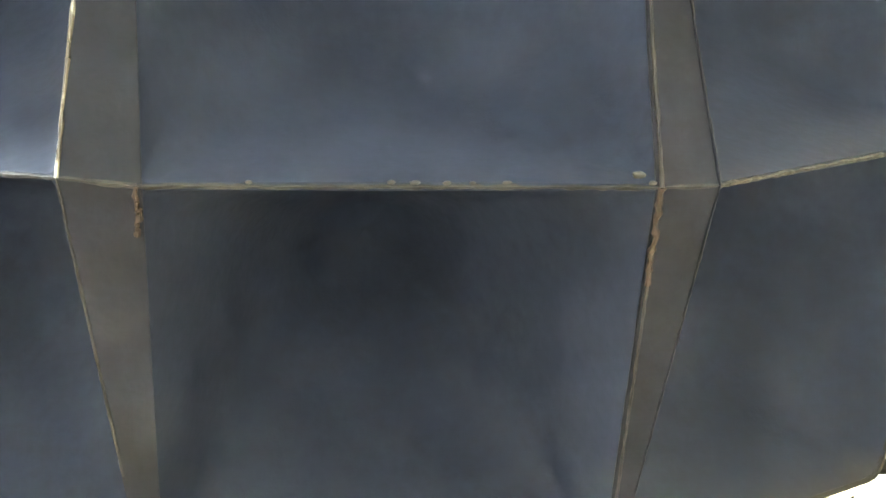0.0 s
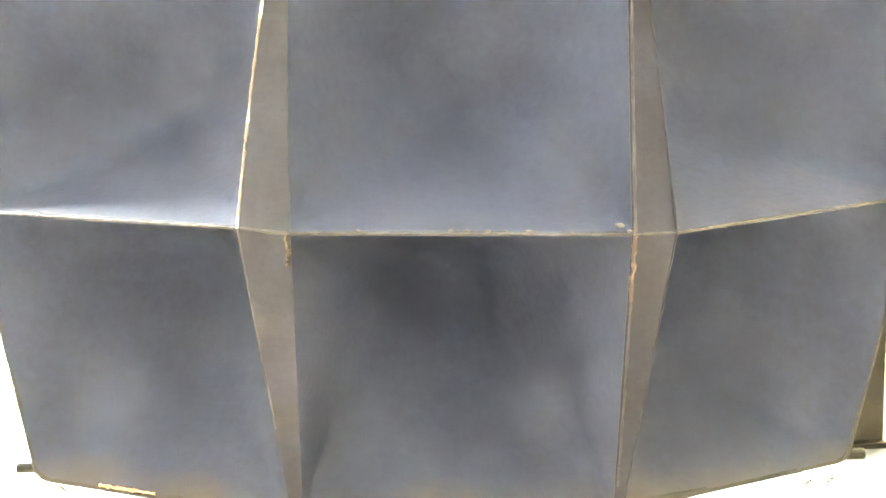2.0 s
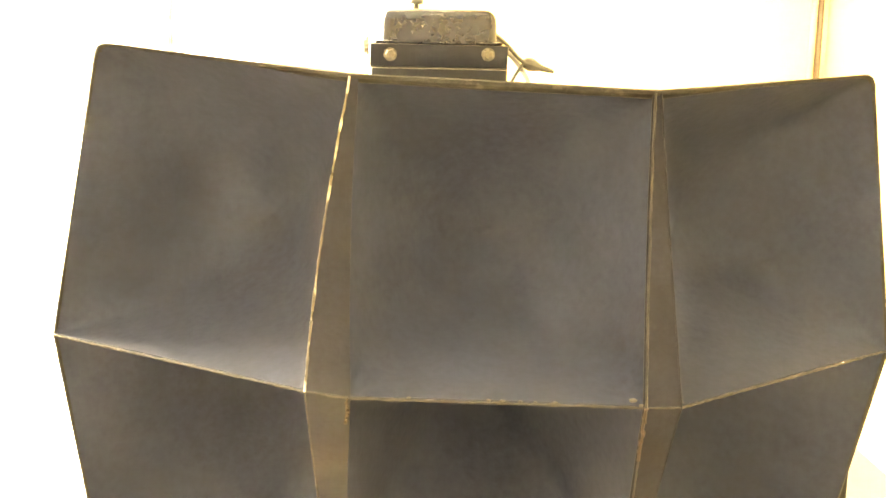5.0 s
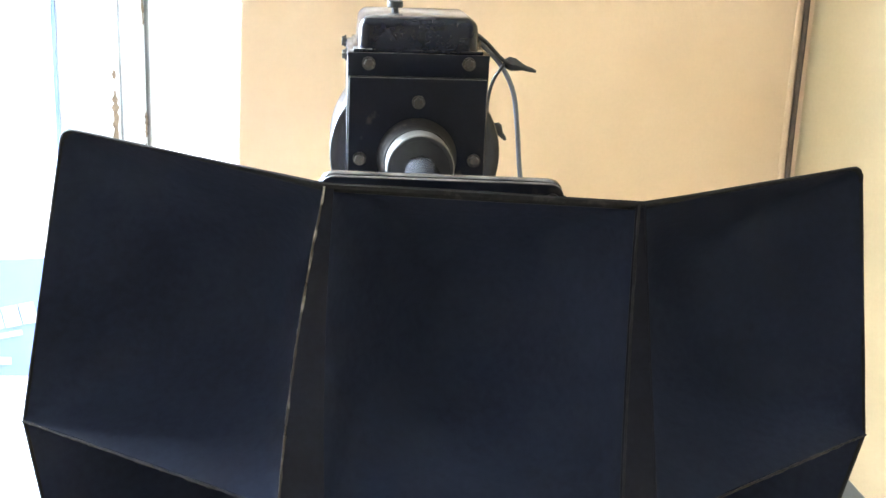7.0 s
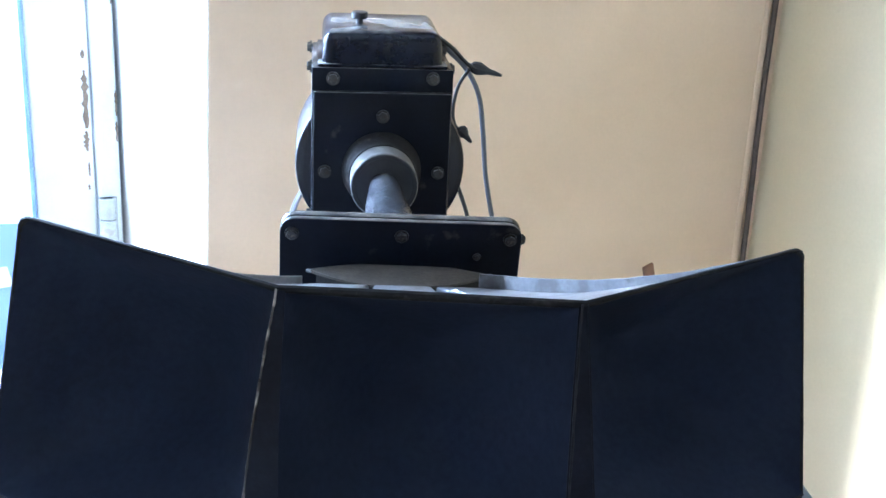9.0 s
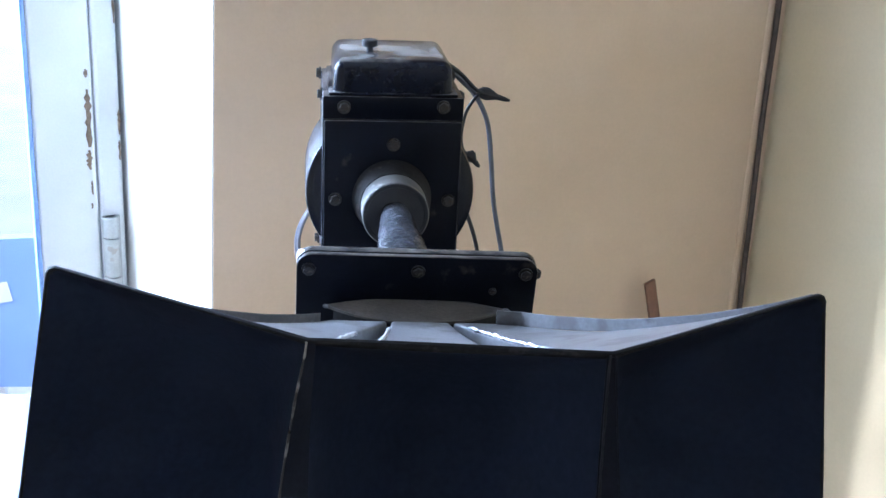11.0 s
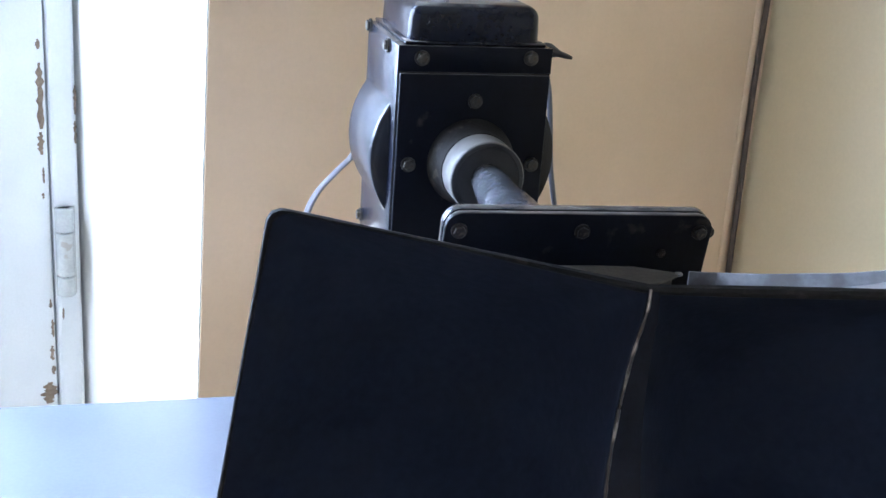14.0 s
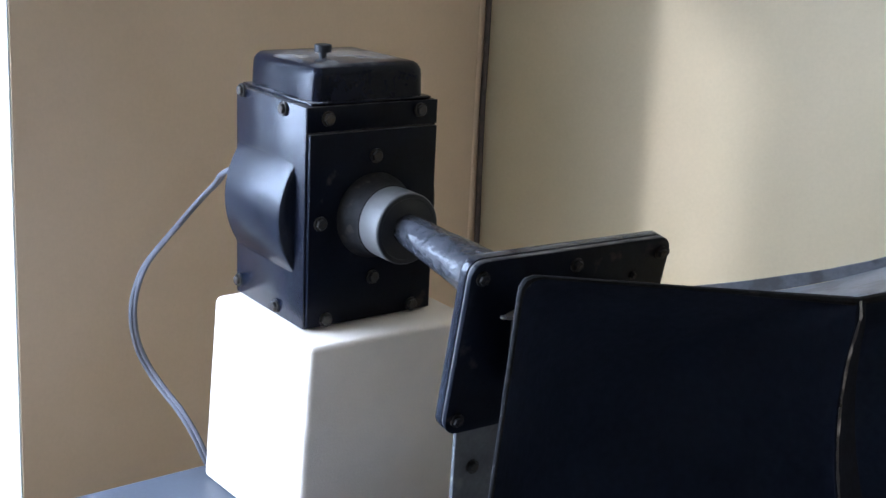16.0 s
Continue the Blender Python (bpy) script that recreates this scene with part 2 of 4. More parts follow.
# ---------------------------------------------------------------- building helpers
def part(name, bm, material, parent=None, label="", smooth=False, m=None):
    me = bpy.data.meshes.new(name)
    bmesh.ops.recalc_face_normals(bm, faces=bm.faces)
    if m is not None:
        bmesh.ops.transform(bm, matrix=m, verts=bm.verts)
    bm.to_mesh(me)
    bm.free()
    me.materials.append(material)
    if smooth:
        for f in me.polygons:
            f.use_smooth = True
        me.set_sharp_from_angle(angle=radians(35))
    ob = new(name, me)
    ob.parent = parent
    if label:
        ob["label"] = label
    return ob


def thing(name, label, category, group="", kind="", at=(0, 0, 0)):
    ob = new(name)
    ob.location = at
    ob.empty_display_size = 0.02
    return tagged(ob, label, category, group, kind)


def boxmesh(x0, x1, y0, y1, z0, z1, bevel=0.0, seg=2):
    bm = bmesh.new()
    bmesh.ops.create_cube(bm, size=1)
    bmesh.ops.transform(bm, matrix=Matrix.LocRotScale(((x0 + x1) / 2, (y0 + y1) / 2, (z0 + z1) / 2), None, (x1 - x0, y1 - y0, z1 - z0)), verts=bm.verts)
    if bevel:
        bmesh.ops.bevel(bm, geom=bm.edges[:], offset=bevel, segments=seg, profile=0.5, affect="EDGES")
    return bm


def rounded_slab(w, h, d, r, edge=0.001, seg=6):
    """A plate w wide (x), h high (z) and d deep (y), with corners rounded by r, round the origin."""
    bm = bmesh.new()
    vs = []
    for cx, cz, a0 in ((1, 1, 0), (-1, 1, 90), (-1, -1, 180), (1, -1, 270)):
        for k in range(seg + 1):
            a = radians(a0 + 90 * k / seg)
            vs.append(bm.verts.new((cx * (w / 2 - r) + r * math.cos(a), -d / 2, cz * (h / 2 - r) + r * math.sin(a))))
    f = bm.faces.new(vs)
    ext = bmesh.ops.extrude_face_region(bm, geom=[f])
    bmesh.ops.translate(bm, vec=(0, d, 0), verts=[v for v in ext["geom"] if isinstance(v, bmesh.types.BMVert)])
    if edge:
        es = [e for e in bm.edges if abs(e.verts[0].co.y - e.verts[1].co.y) < 1e-6]
        bmesh.ops.bevel(bm, geom=es, offset=edge, segments=2, profile=0.5, affect="EDGES")
    return bm


def turned(profile, seg=32, axis=Matrix()):
    """A body turned round the local y axis from (radius, y) pairs."""
    bm = bmesh.new()
    rings = []
    for r, y in profile:
        rings.append([bm.verts.new((max(r, 1e-5) * math.cos(2 * math.pi * k / seg), y, max(r, 1e-5) * math.sin(2 * math.pi * k / seg))) for k in range(seg)])
    for A, B in zip(rings, rings[1:]):
        for k in range(seg):
            bm.faces.new((A[k], A[(k + 1) % seg], B[(k + 1) % seg], B[k]))
    bm.faces.new(rings[0])
    bm.faces.new(list(reversed(rings[-1])))
    bmesh.ops.transform(bm, matrix=axis, verts=bm.verts)
    return bm


def tube(points, radius, seg=8, smooth=6, flat=1.0, jitter=0.0, rnd=None):
    """A round cord through the points (Catmull-Rom)."""
    pts = [Vector(p) for p in points]
    full = [pts[0] * 2 - pts[1]] + pts + [pts[-1] * 2 - pts[-2]]
    line = []
    for i in range(1, len(full) - 2):
        p0, p1, p2, p3 = full[i - 1:i + 3]
        for k in range(smooth):
            t = k / smooth
            line.append(0.5 * (2 * p1 + (p2 - p0) * t + (2 * p0 - 5 * p1 + 4 * p2 - p3) * t * t + (3 * p1 - p0 - 3 * p2 + p3) * t ** 3))
    line.append(pts[-1])
    bm = bmesh.new()
    rings, up = [], None
    for i, p in enumerate(line):
        d = (line[min(i + 1, len(line) - 1)] - line[max(i - 1, 0)]).normalized()
        if up is None:
            up = d.orthogonal().normalized()
        up = (up - d * up.dot(d)).normalized()
        side = d.cross(up)
        r = radius * (1 + (rnd.uniform(-jitter, jitter) if rnd else 0))
        o = Vector([rnd.uniform(-1, 1) * radius * jitter * 0.6 for _ in range(3)]) if rnd else Vector()
        rings.append([bm.verts.new(p + o + up * r * flat * math.cos(2 * math.pi * k / seg) + side * r * math.sin(2 * math.pi * k / seg)) for k in range(seg)])
    for A, B in zip(rings, rings[1:]):
        for k in range(seg):
            bm.faces.new((A[k], A[(k + 1) % seg], B[(k + 1) % seg], B[k]))
    bm.faces.new(rings[0])
    bm.faces.new(list(reversed(rings[-1])))
    return bm


def slab(quad, thick):
    """A thin plate on four corners, thickened away from its face."""
    q = [Vector(p) for p in quad]
    nrm = (q[1] - q[0]).cross(q[3] - q[0]).normalized() * thick
    bm = bmesh.new()
    a = [bm.verts.new(p) for p in q]
    b = [bm.verts.new(p + nrm) for p in q]
    bm.faces.new(a)
    bm.faces.new(b)
    for i in range(4):
        bm.faces.new((a[i], a[(i + 1) % 4], b[(i + 1) % 4], b[i]))
    return bm


BOLTS = {}


def bolt(parent, at, rot=Matrix(), r=0.0058, name="bolt", material=None):
    """A hexagon-headed bolt on a washer, its head towards local -y."""
    material = material or STEEL
    if material.name not in BOLTS:
        bm = turned([(0.0, -0.0045), (0.0048, -0.0045), (0.0056, -0.0038), (0.0056, -0.0008)], 6)
        w = turned([(0.0072, -0.0012), (0.0072, 0.0012)], 14)
        tmp = bpy.data.meshes.new("washer")
        w.to_mesh(tmp)
        w.free()
        bm.from_mesh(tmp)
        bmesh.ops.recalc_face_normals(bm, faces=bm.faces)
        made = bpy.data.meshes.new("bolt")
        bm.to_mesh(made)
        bm.free()
        made.materials.append(material)
        BOLTS[material.name] = made
    ob = new(name, BOLTS[material.name])
    ob.parent = parent
    k = r / 0.0058
    ob.matrix_basis = Matrix.Translation(at) @ rot @ Matrix.Rotation(random.uniform(0, 1), 4, "Y") @ Matrix.Diagonal((k, k, k, 1))
    return ob


# ---------------------------------------------------------------- the room
def structure(name, bm, material, label, category, m=ROOM):
    return tagged(part(name, bm, material, None, "", False, m), label, category, kind="structure")


def prism(points, z0, z1):
    bm = bmesh.new()
    low = [bm.verts.new((x, y, z0)) for x, y in points]
    high = [bm.verts.new((x, y, z1)) for x, y in points]
    bm.faces.new(low)
    bm.faces.new(high)
    n = len(points)
    for i in range(n):
        bm.faces.new((low[i], low[(i + 1) % n], high[(i + 1) % n], high[i]))
    return bm


JA = -0.079      # where the splayed reveal meets the door frame
structure("wall_back", prism([(0, 0), (1.05, 0), (1.05, 0.35), (JA + 0.004, 0.35)], 0, 2.7), WALL, "cream peach painted wall with a worn edge", "wall")
structure("reveal", prism([(0.0, 0.0015), (-0.003, 0.0015), (JA - 0.003, 0.348), (JA + 0.004, 0.35)], 0, 2.1), WHITE_WALL, "sunlit white plaster reveal of the doorway", "wall")
for ob in (bpy.data.objects["wall_back"], bpy.data.objects["reveal"]):
    for v in ob.data.vertices:
        q = ROOM.inverted() @ v.co
        if q.x < 0.1 and q.y < 0.01:
            q.x += 0.0096 + 0.0243 * (q.z - 1.15)
            v.co = ROOM @ q
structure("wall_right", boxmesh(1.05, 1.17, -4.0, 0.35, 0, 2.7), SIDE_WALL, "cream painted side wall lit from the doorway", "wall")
structure("wall_left_of_door", boxmesh(-2.2, -1.62, 0, 0.35, 0, 2.7), WALL, "cream painted wall beside the doorway", "wall")
structure("wall_over_door", boxmesh(-1.62, JA + 0.004, 0.003, 0.35, 2.1, 2.7), WALL, "cream painted wall over the doorway", "wall")
# Unseen walls, kept pale as reflectors that fill the horn's mouth.
structure("wall_left", boxmesh(-2.32, -2.2, -4.0, 0.35, 0, 2.7), BOUNCE_WALL, "unseen side wall, pale cream to bounce light", "wall")
structure("wall_rear", boxmesh(-2.32, 1.17, -4.12, -4.0, 0, 2.7), BOUNCE_WALL, "unseen rear wall, pale cream to bounce light", "wall")
structure("ceiling", boxmesh(-2.32, 1.17, -4.12, 0.35, 2.7, 2.8), CEIL, "plain white ceiling", "ceiling")
floor = structure("floor", boxmesh(-2.32, 1.17, -4.12, 0.35, -0.10, 0), GROUT, "beige floor tiles with dark joints", "floor")
structure("ground", boxmesh(-40, 40, -40, 60, -0.22, -0.12), GROUND, "pale sunlit paving outside", "ground")
structure("backdrop", boxmesh(-9, 7, 9.0, 9.05, -1, 8), HAZE, "bright overexposed daylight outside the door", "backdrop")

# Corner: a pale plaster cove and a dark cable that runs down beside it.
structure("trim", prism([(1.010, -0.001), (1.012, -0.003), (1.016, -0.004), (1.022, -0.004), (1.026, -0.001)], 0, 2.7), WALL, "painted plaster trim in the corner", "trim")
rnd = random.Random(5)
corner_cable = thing("wall_cable", "dark brown cable running down the wall corner", "cable", at=tuple(room(1.024, -0.010, 0.0)))
pts = [Vector((rnd.uniform(-0.0016, 0.0016) - 0.011 * (0.11 * k - 1.13), rnd.uniform(-0.001, 0.001), 0.02 + 0.11 * k)) for k in range(25)]
part("sheath", tube(pts, 0.0056, 8, 3), CABLE_BROWN, corner_cable, smooth=True)

# Door frame and leaf
frame_ob = thing("door_1", "pale painted door with chipped paint and a glass pane, closed", "door", kind="structure", at=(0, 0, 0))
frame_ob.matrix_basis = ROOM
part("jamb", boxmesh(JA - 0.0430, JA - 0.003, 0.302, 0.347, 0, 2.1, 0.006), DOOR, frame_ob)
part("stile", boxmesh(JA - 0.145, JA - 0.0455, 0.308, 0.342, 0.02, 2.06, 0.004), DOOR, frame_ob)
part("stile", boxmesh(-1.61, -1.53, 0.306, 0.340, 0.02, 2.06, 0.004), DOOR, frame_ob)
part("rail", boxmesh(-1.53, JA - 0.145, 0.308, 0.338, 1.94, 2.06, 0.004), DOOR, frame_ob)
part("rail", boxmesh(-1.53, JA - 0.145, 0.308, 0.338, 0.02, 0.20, 0.004), DOOR, frame_ob)
part("gasket", boxmesh(JA - 0.1535, JA - 0.1455, 0.305, 0.345, 0.2, 1.94, 0.002), BLUE, frame_ob, "blue strip along the pane")
pane = part("pane", boxmesh(-1.53, JA - 0.154, 0.321, 0.325, 0.2, 1.94), GLASS, frame_ob, "clear glass")
pane.visible_shadow = False
for z in (0.643, 1.625):
    part("hinge_pin", turned([(0.0085, 0), (0.0085, 0.144)], 12, pose(JA - 0.0285, 0.297, z, 90, 0, 0)), TABLE_EDGE, frame_ob, "dark hinge pin")
    part("hinge_leaf", boxmesh(JA - 0.0425, JA - 0.012, 0.2985, 0.3015, z, z + 0.144), HINGE, frame_ob)
    for z0, h in ((0.0, 0.0315), (0.0335, 0.0705), (0.106, 0.038)):
        part("hinge_knuckle", turned([(0.0125, 0), (0.0138, 0.0012), (0.0138, h - 0.0012), (0.0125, h)], 18, pose(JA - 0.0285, 0.297, z + z0, 90, 0, 0)), HINGE, frame_ob, smooth=True)


def chip(a, z0, z1, w, seed):
    """A flake where the paint has come off, with a ragged outline."""
    r = random.Random(seed)
    bm = bmesh.new()
    n = 14
    left = [(a - w * (0.5 + r.uniform(-0.35, 0.25)) * min(1, 0.35 + 3 * min(k, n - k) / n), z0 + (z1 - z0) * k / n) for k in range(n + 1)]
    right = [(a + w * (0.5 + r.uniform(-0.35, 0.25)) * min(1, 0.35 + 3 * min(k, n - k) / n), z0 + (z1 - z0) * k / n) for k in range(n + 1)]
    ring = [bm.verts.new((x, 0, zz)) for x, zz in left] + [bm.verts.new((x, 0, zz)) for x, zz in reversed(right)]
    f = bm.faces.new(ring)
    ext = bmesh.ops.extrude_face_region(bm, geom=[f])
    bmesh.ops.translate(bm, vec=(0, 0.0012, 0), verts=[v for v in ext["geom"] if isinstance(v, bmesh.types.BMVert)])
    return bm


for a, z0, z1, w, y in ((-0.134, 0.91, 1.01, 0.011, 0.3072), (-0.135, 0.87, 0.905, 0.008, 0.3072), (-0.084, 0.93, 0.975, 0.004, 0.3012), (-0.085, 0.885, 0.92, 0.004, 0.3012),
                        (-0.133, 0.825, 0.85, 0.004, 0.3072), (-0.135, 0.80, 0.81, 0.004, 0.3072), (-0.129, 0.57, 0.60, 0.005, 0.3072), (-0.131, 0.53, 0.555, 0.006, 0.3072), (-0.130, 0.505, 0.52, 0.006, 0.3072),
                        (-0.138, 0.455, 0.492, 0.020, 0.3072), (-0.138, 1.25, 1.31, 0.01, 0.3072), (-0.134, 1.03, 1.045, 0.006, 0.3072), (-0.131, 0.62, 0.635, 0.005, 0.3072), (-0.085, 1.12, 1.2, 0.005, 0.3012), (-0.113, 0.60, 0.62, 0.003, 0.3012)):
    part("paint_chip", chip(a, z0, z1, w, int(z0 * 1000)), CHIP, frame_ob, "brown bare patch in the paint", m=Matrix.Translation((0, y, 0)))

# Outside: a blue board with white marks
sign = thing("sign_board", "blue board with white lettering bars standing outside", "sign", at=(-1.06, 1.62, -0.12))
part("panel", slab([(0.257, 0, 0.345), (0.400, 0, 0.345), (0.420, 0, 0.700), (0.060, 0, 0.680)], -0.03), SIGN, sign)
tilt = Matrix.Translation((0.205, -0.004, 0.526)) @ Matrix.Rotation(radians(-12), 4, "Y")
for x0, x1, z0, z1 in ((0.0, 0.028, 0, 0.045), (0.033, 0.062, 0, 0.045), (0.067, 0.100, 0, 0.045), (0.105, 0.135, 0, 0.045), (0.02, 0.095, -0.022, -0.012), (0.022, 0.03, -0.032, -0.027)):
    part("marking", boxmesh(x0, x1, 0, 0.0035, z0, z1), SIGN_WHITE, sign, m=tilt)
part("marking", boxmesh(0.232, 0.275, -0.004, -0.0005, 0.455, 0.470), SIGN_WHITE, sign)
for x in (0.275, 0.360):
    part("post", boxmesh(x, x + 0.02, 0.031, 0.06, 0, 0.6), LEG, sign)

# ---------------------------------------------------------------- table
TZ = 0.70
table = thing("table", "blue-grey smooth-topped table with faint scratches", "table", at=(-0.45, 0.2, 0))
inv = Matrix.Translation((0.45, -0.2, 0))
for x0, x1 in ((-1.15, 0.3588), (0.3612, 0.515)):
    part("tabletop", boxmesh(x0, x1, -0.10, 0.655, TZ - 0.022, TZ, 0.003), TABLE, table, m=inv)
part("edge_band", boxmesh(-1.14, 0.505, -0.09, 0.645, TZ - 0.06, TZ - 0.0225, 0.002), TABLE_EDGE, table, m=inv)
for x, y in ((-1.1, -0.05), (0.475, -0.05), (-1.1, 0.61), (0.475, 0.61)):
    part("leg", boxmesh(x - 0.02, x + 0.02, y - 0.02, y + 0.02, 0, TZ - 0.0605, 0.003), TABLE_EDGE, table, m=inv)

# ---------------------------------------------------------------- foam block
block_ob = boxmesh(-0.1125, 0.112, 0.386, 0.614, TZ, 0.9340, 0.007, 3)
for v in block_ob.verts:
    rise = (v.co.z - TZ) / 0.234
    fore = v.co.y < 0.5
    if v.co.z > TZ + 0.02:
        v.co += Vector([noise.noise(v.co * 30 + Vector((i * 7, 0, 0))) * 0.0025 for i in range(3)])
    v.co.x += 0.004 * rise * (1 if v.co.x < 0 else -1) + (0.010 if v.co.x < 0 and fore else 0)
    v.co.y += 0.020 + 0.016 * (1 - rise) if fore else -0.010 + 0.026 * (1 - rise)
tagged(part("foam_block", block_ob, FOAM, None, smooth=True), "white foam block with soft edges, standing on the table", "foam block")

# ---------------------------------------------------------------- multicellular horn
HORN_POSE = pose(0, 0.14, 0.985, 0, 0.8, -1.7)
horn = thing("multicell_horn", "black painted six-cell metal horn with worn brown seams", "horn")
horn.matrix_basis = HORN_POSE
# Corners of the mouth in the horn's own axes, by side: where the folds and the ends lie on the middle seam, the top rim and the bottom rim.
SEAM_IN = {-1: Vector((-0.0890, -0.4020, -0.0038)), 1: Vector((0.0915, -0.3995, -0.0067))}
SEAM_OUT = {-1: Vector((-0.1145, -0.3997, -0.0010)), 1: Vector((0.1133, -0.3983, -0.0064))}
SEAM_END = {-1: Vector((-0.2966, -0.2726, -0.0059)), 1: Vector((0.2961, -0.2663, -0.0038))}
RIM_FOLD = {(-1, 1): Vector((-0.0932, -0.3437, 0.1829)), (1, 1): Vector((0.0980, -0.3475, 0.1794)), (-1, -1): Vector((-0.0950, -0.3450, -0.1805)), (1, -1): Vector((0.0960, -0.3450, -0.1785))}
RIM_END = {(-1, 1): Vector((-0.2675, -0.2569, 0.1942)), (1, 1): Vector((0.2645, -0.2660, 0.1918)), (-1, -1): Vector((-0.2695, -0.2645, -0.1805)), (1, -1): Vector((0.2600, -0.2645, -0.1772))}
STEP_IN = Vector((0.003, 0, 0))


def bowed(p, k=1.0):
    """The upper cells' upright edges are hollow: half-way up they lie further back, the folds more than the ends."""
    u = min(1.0, max(0.0, p.z) / 0.174)
    ends = min(1.0, max(0.0, (abs(p.x) - 0.12) / 0.15))
    b = 0.0168 * (1 - ends) * k * 4 * u * (1 - u)
    return p + Vector((p.x * b / 0.55, b, 0))


def column(side, row):
    """Inner and outer mouth corners (seam, rim) of the cell in that column (-1, 0, 1) and row (1 up, -1 down)."""
    if side == 0:
        return SEAM_IN[-1], RIM_FOLD[-1, row] + STEP_IN, SEAM_IN[1], RIM_FOLD[1, row] - STEP_IN
    return SEAM_OUT[side], RIM_FOLD[side, row], SEAM_END[side], RIM_END[side, row]


SIDE = 7          # extra points along each side of a cell


def loop(corners, radii, seg=4):
    out = []
    for i, p in enumerate(corners):
        a, b = corners[i - 1], corners[(i + 1) % 4]
        r = radii[i]
        p0, p2 = p + (a - p).normalized() * r, p + (b - p).normalized() * r
        for k in range(seg + 1):
            t = k / seg
            out.append(p0 * (1 - t) ** 2 + p * 2 * t * (1 - t) + p2 * t * t)
        nxt = b + (p - b).normalized() * radii[(i + 1) % 4]
        out += [p2.lerp(nxt, k / (SIDE + 1)) for k in range(1, SIDE + 1)]
    return out


BOWL = {1: 0.66, -1: 0.55}      # added bowls end the passages here: shallow to even the shade, deeper below to darken
CROWN = {(0, 1): 0.0050, (1, 1): 0.0025}      # the outer sheets swell upwards behind the rim


def cell(side, row):
    s0, r0, s1, r1 = column(side, row)
    if side < 0:
        s0, r0, s1, r1 = s1, r1, s0, r0
    mouth = [r0, r1, s1, s0]
    mc = sum(mouth, Vector()) / 4
    t0 = Vector((side * 0.055, -0.056, 0.025 + row * 0.0235))
    throat = [t0 + Vector((dx * 0.0255, 0, row * dz * 0.0225)) for dx, dz in ((-1, 1), (1, 1), (1, -1), (-1, -1))]
    steps, k = 36, 1.4
    first_in = math.ceil(BOWL[row] * steps)
    rings_in, rings_out = [], []
    for i in range(steps + 1):
        s = i / steps
        e = (math.exp(k * s) - 1) / (math.exp(k) - 1)
        c = t0.lerp(mc, s)
        cs = [c + (throat[j] - t0).lerp(mouth[j] - mc, e) for j in range(4)]
        size = min((cs[0] - cs[1]).length, (cs[1] - cs[2]).length)
        inner = size * 0.46 * min(1.0, (1 - s) * 3.2)
        outer = max(inner, 0.0145 * e)
        rad, skin = [max(0.0035, inner)] * 4, [0.003] * 4
        if side < 0:
            rad[0], skin[0] = outer, 0.003 + 0.0115 * e
        if side > 0:
            rad[1], skin[1] = outer, 0.003 + 0.0115 * e
        ring = loop(cs, rad)
        th = 0.0016
        if s >= BOWL[row]:
            u = min(1.0, (s - BOWL[row]) / (0.98 - BOWL[row]))
            close = (1 - (1 - u) ** 2) ** 0.5 if i > first_in else 0.05
            rings_in.append([bowed(c + (p - c) * (close - th / max(0.02, (p - c).length)), e * e) for p in ring])
        swell = CROWN.get((side, row), 0.0) * math.sin(math.pi * min(1.0, (1 - s) / 0.6)) ** 0.8 if 0.4 < s < 1 else 0.0
        top = max(q.z for q in cs) - c.z
        rings_out.append([bowed(p, e * e) + Vector((0, 0, swell * min(1.0, max(0.0, (p.z - c.z) / top)) ** 3)) for p in loop(cs, skin)])
    bm = bmesh.new()
    vi = [[bm.verts.new(p) for p in r] for r in rings_in]
    vo = [[bm.verts.new(p) for p in r] for r in rings_out]
    n = len(vi[0])
    for grid in (vi, vo):
        for A, B in zip(grid, grid[1:]):
            for q in range(n):
                bm.faces.new((A[q], A[(q + 1) % n], B[(q + 1) % n], B[q]))
    inside = len(vi) - 1
    first, last = inside * n, (inside + steps) * n
    for q in range(n):
        bm.faces.new((vi[-1][q], vi[-1][(q + 1) % n], vo[-1][(q + 1) % n], vo[-1][q]))
    bm.faces.new(vi[0])
    bm.faces.new(vo[0])
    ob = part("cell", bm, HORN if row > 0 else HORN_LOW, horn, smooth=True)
    ob.data.materials.append(ZINC)
    for f in ob.data.polygons:
        if f.index >= first and f.index < last:
            f.material_index = 1


for side in (-1, 0, 1):
    for row in (1, -1):
        cell(side, row)

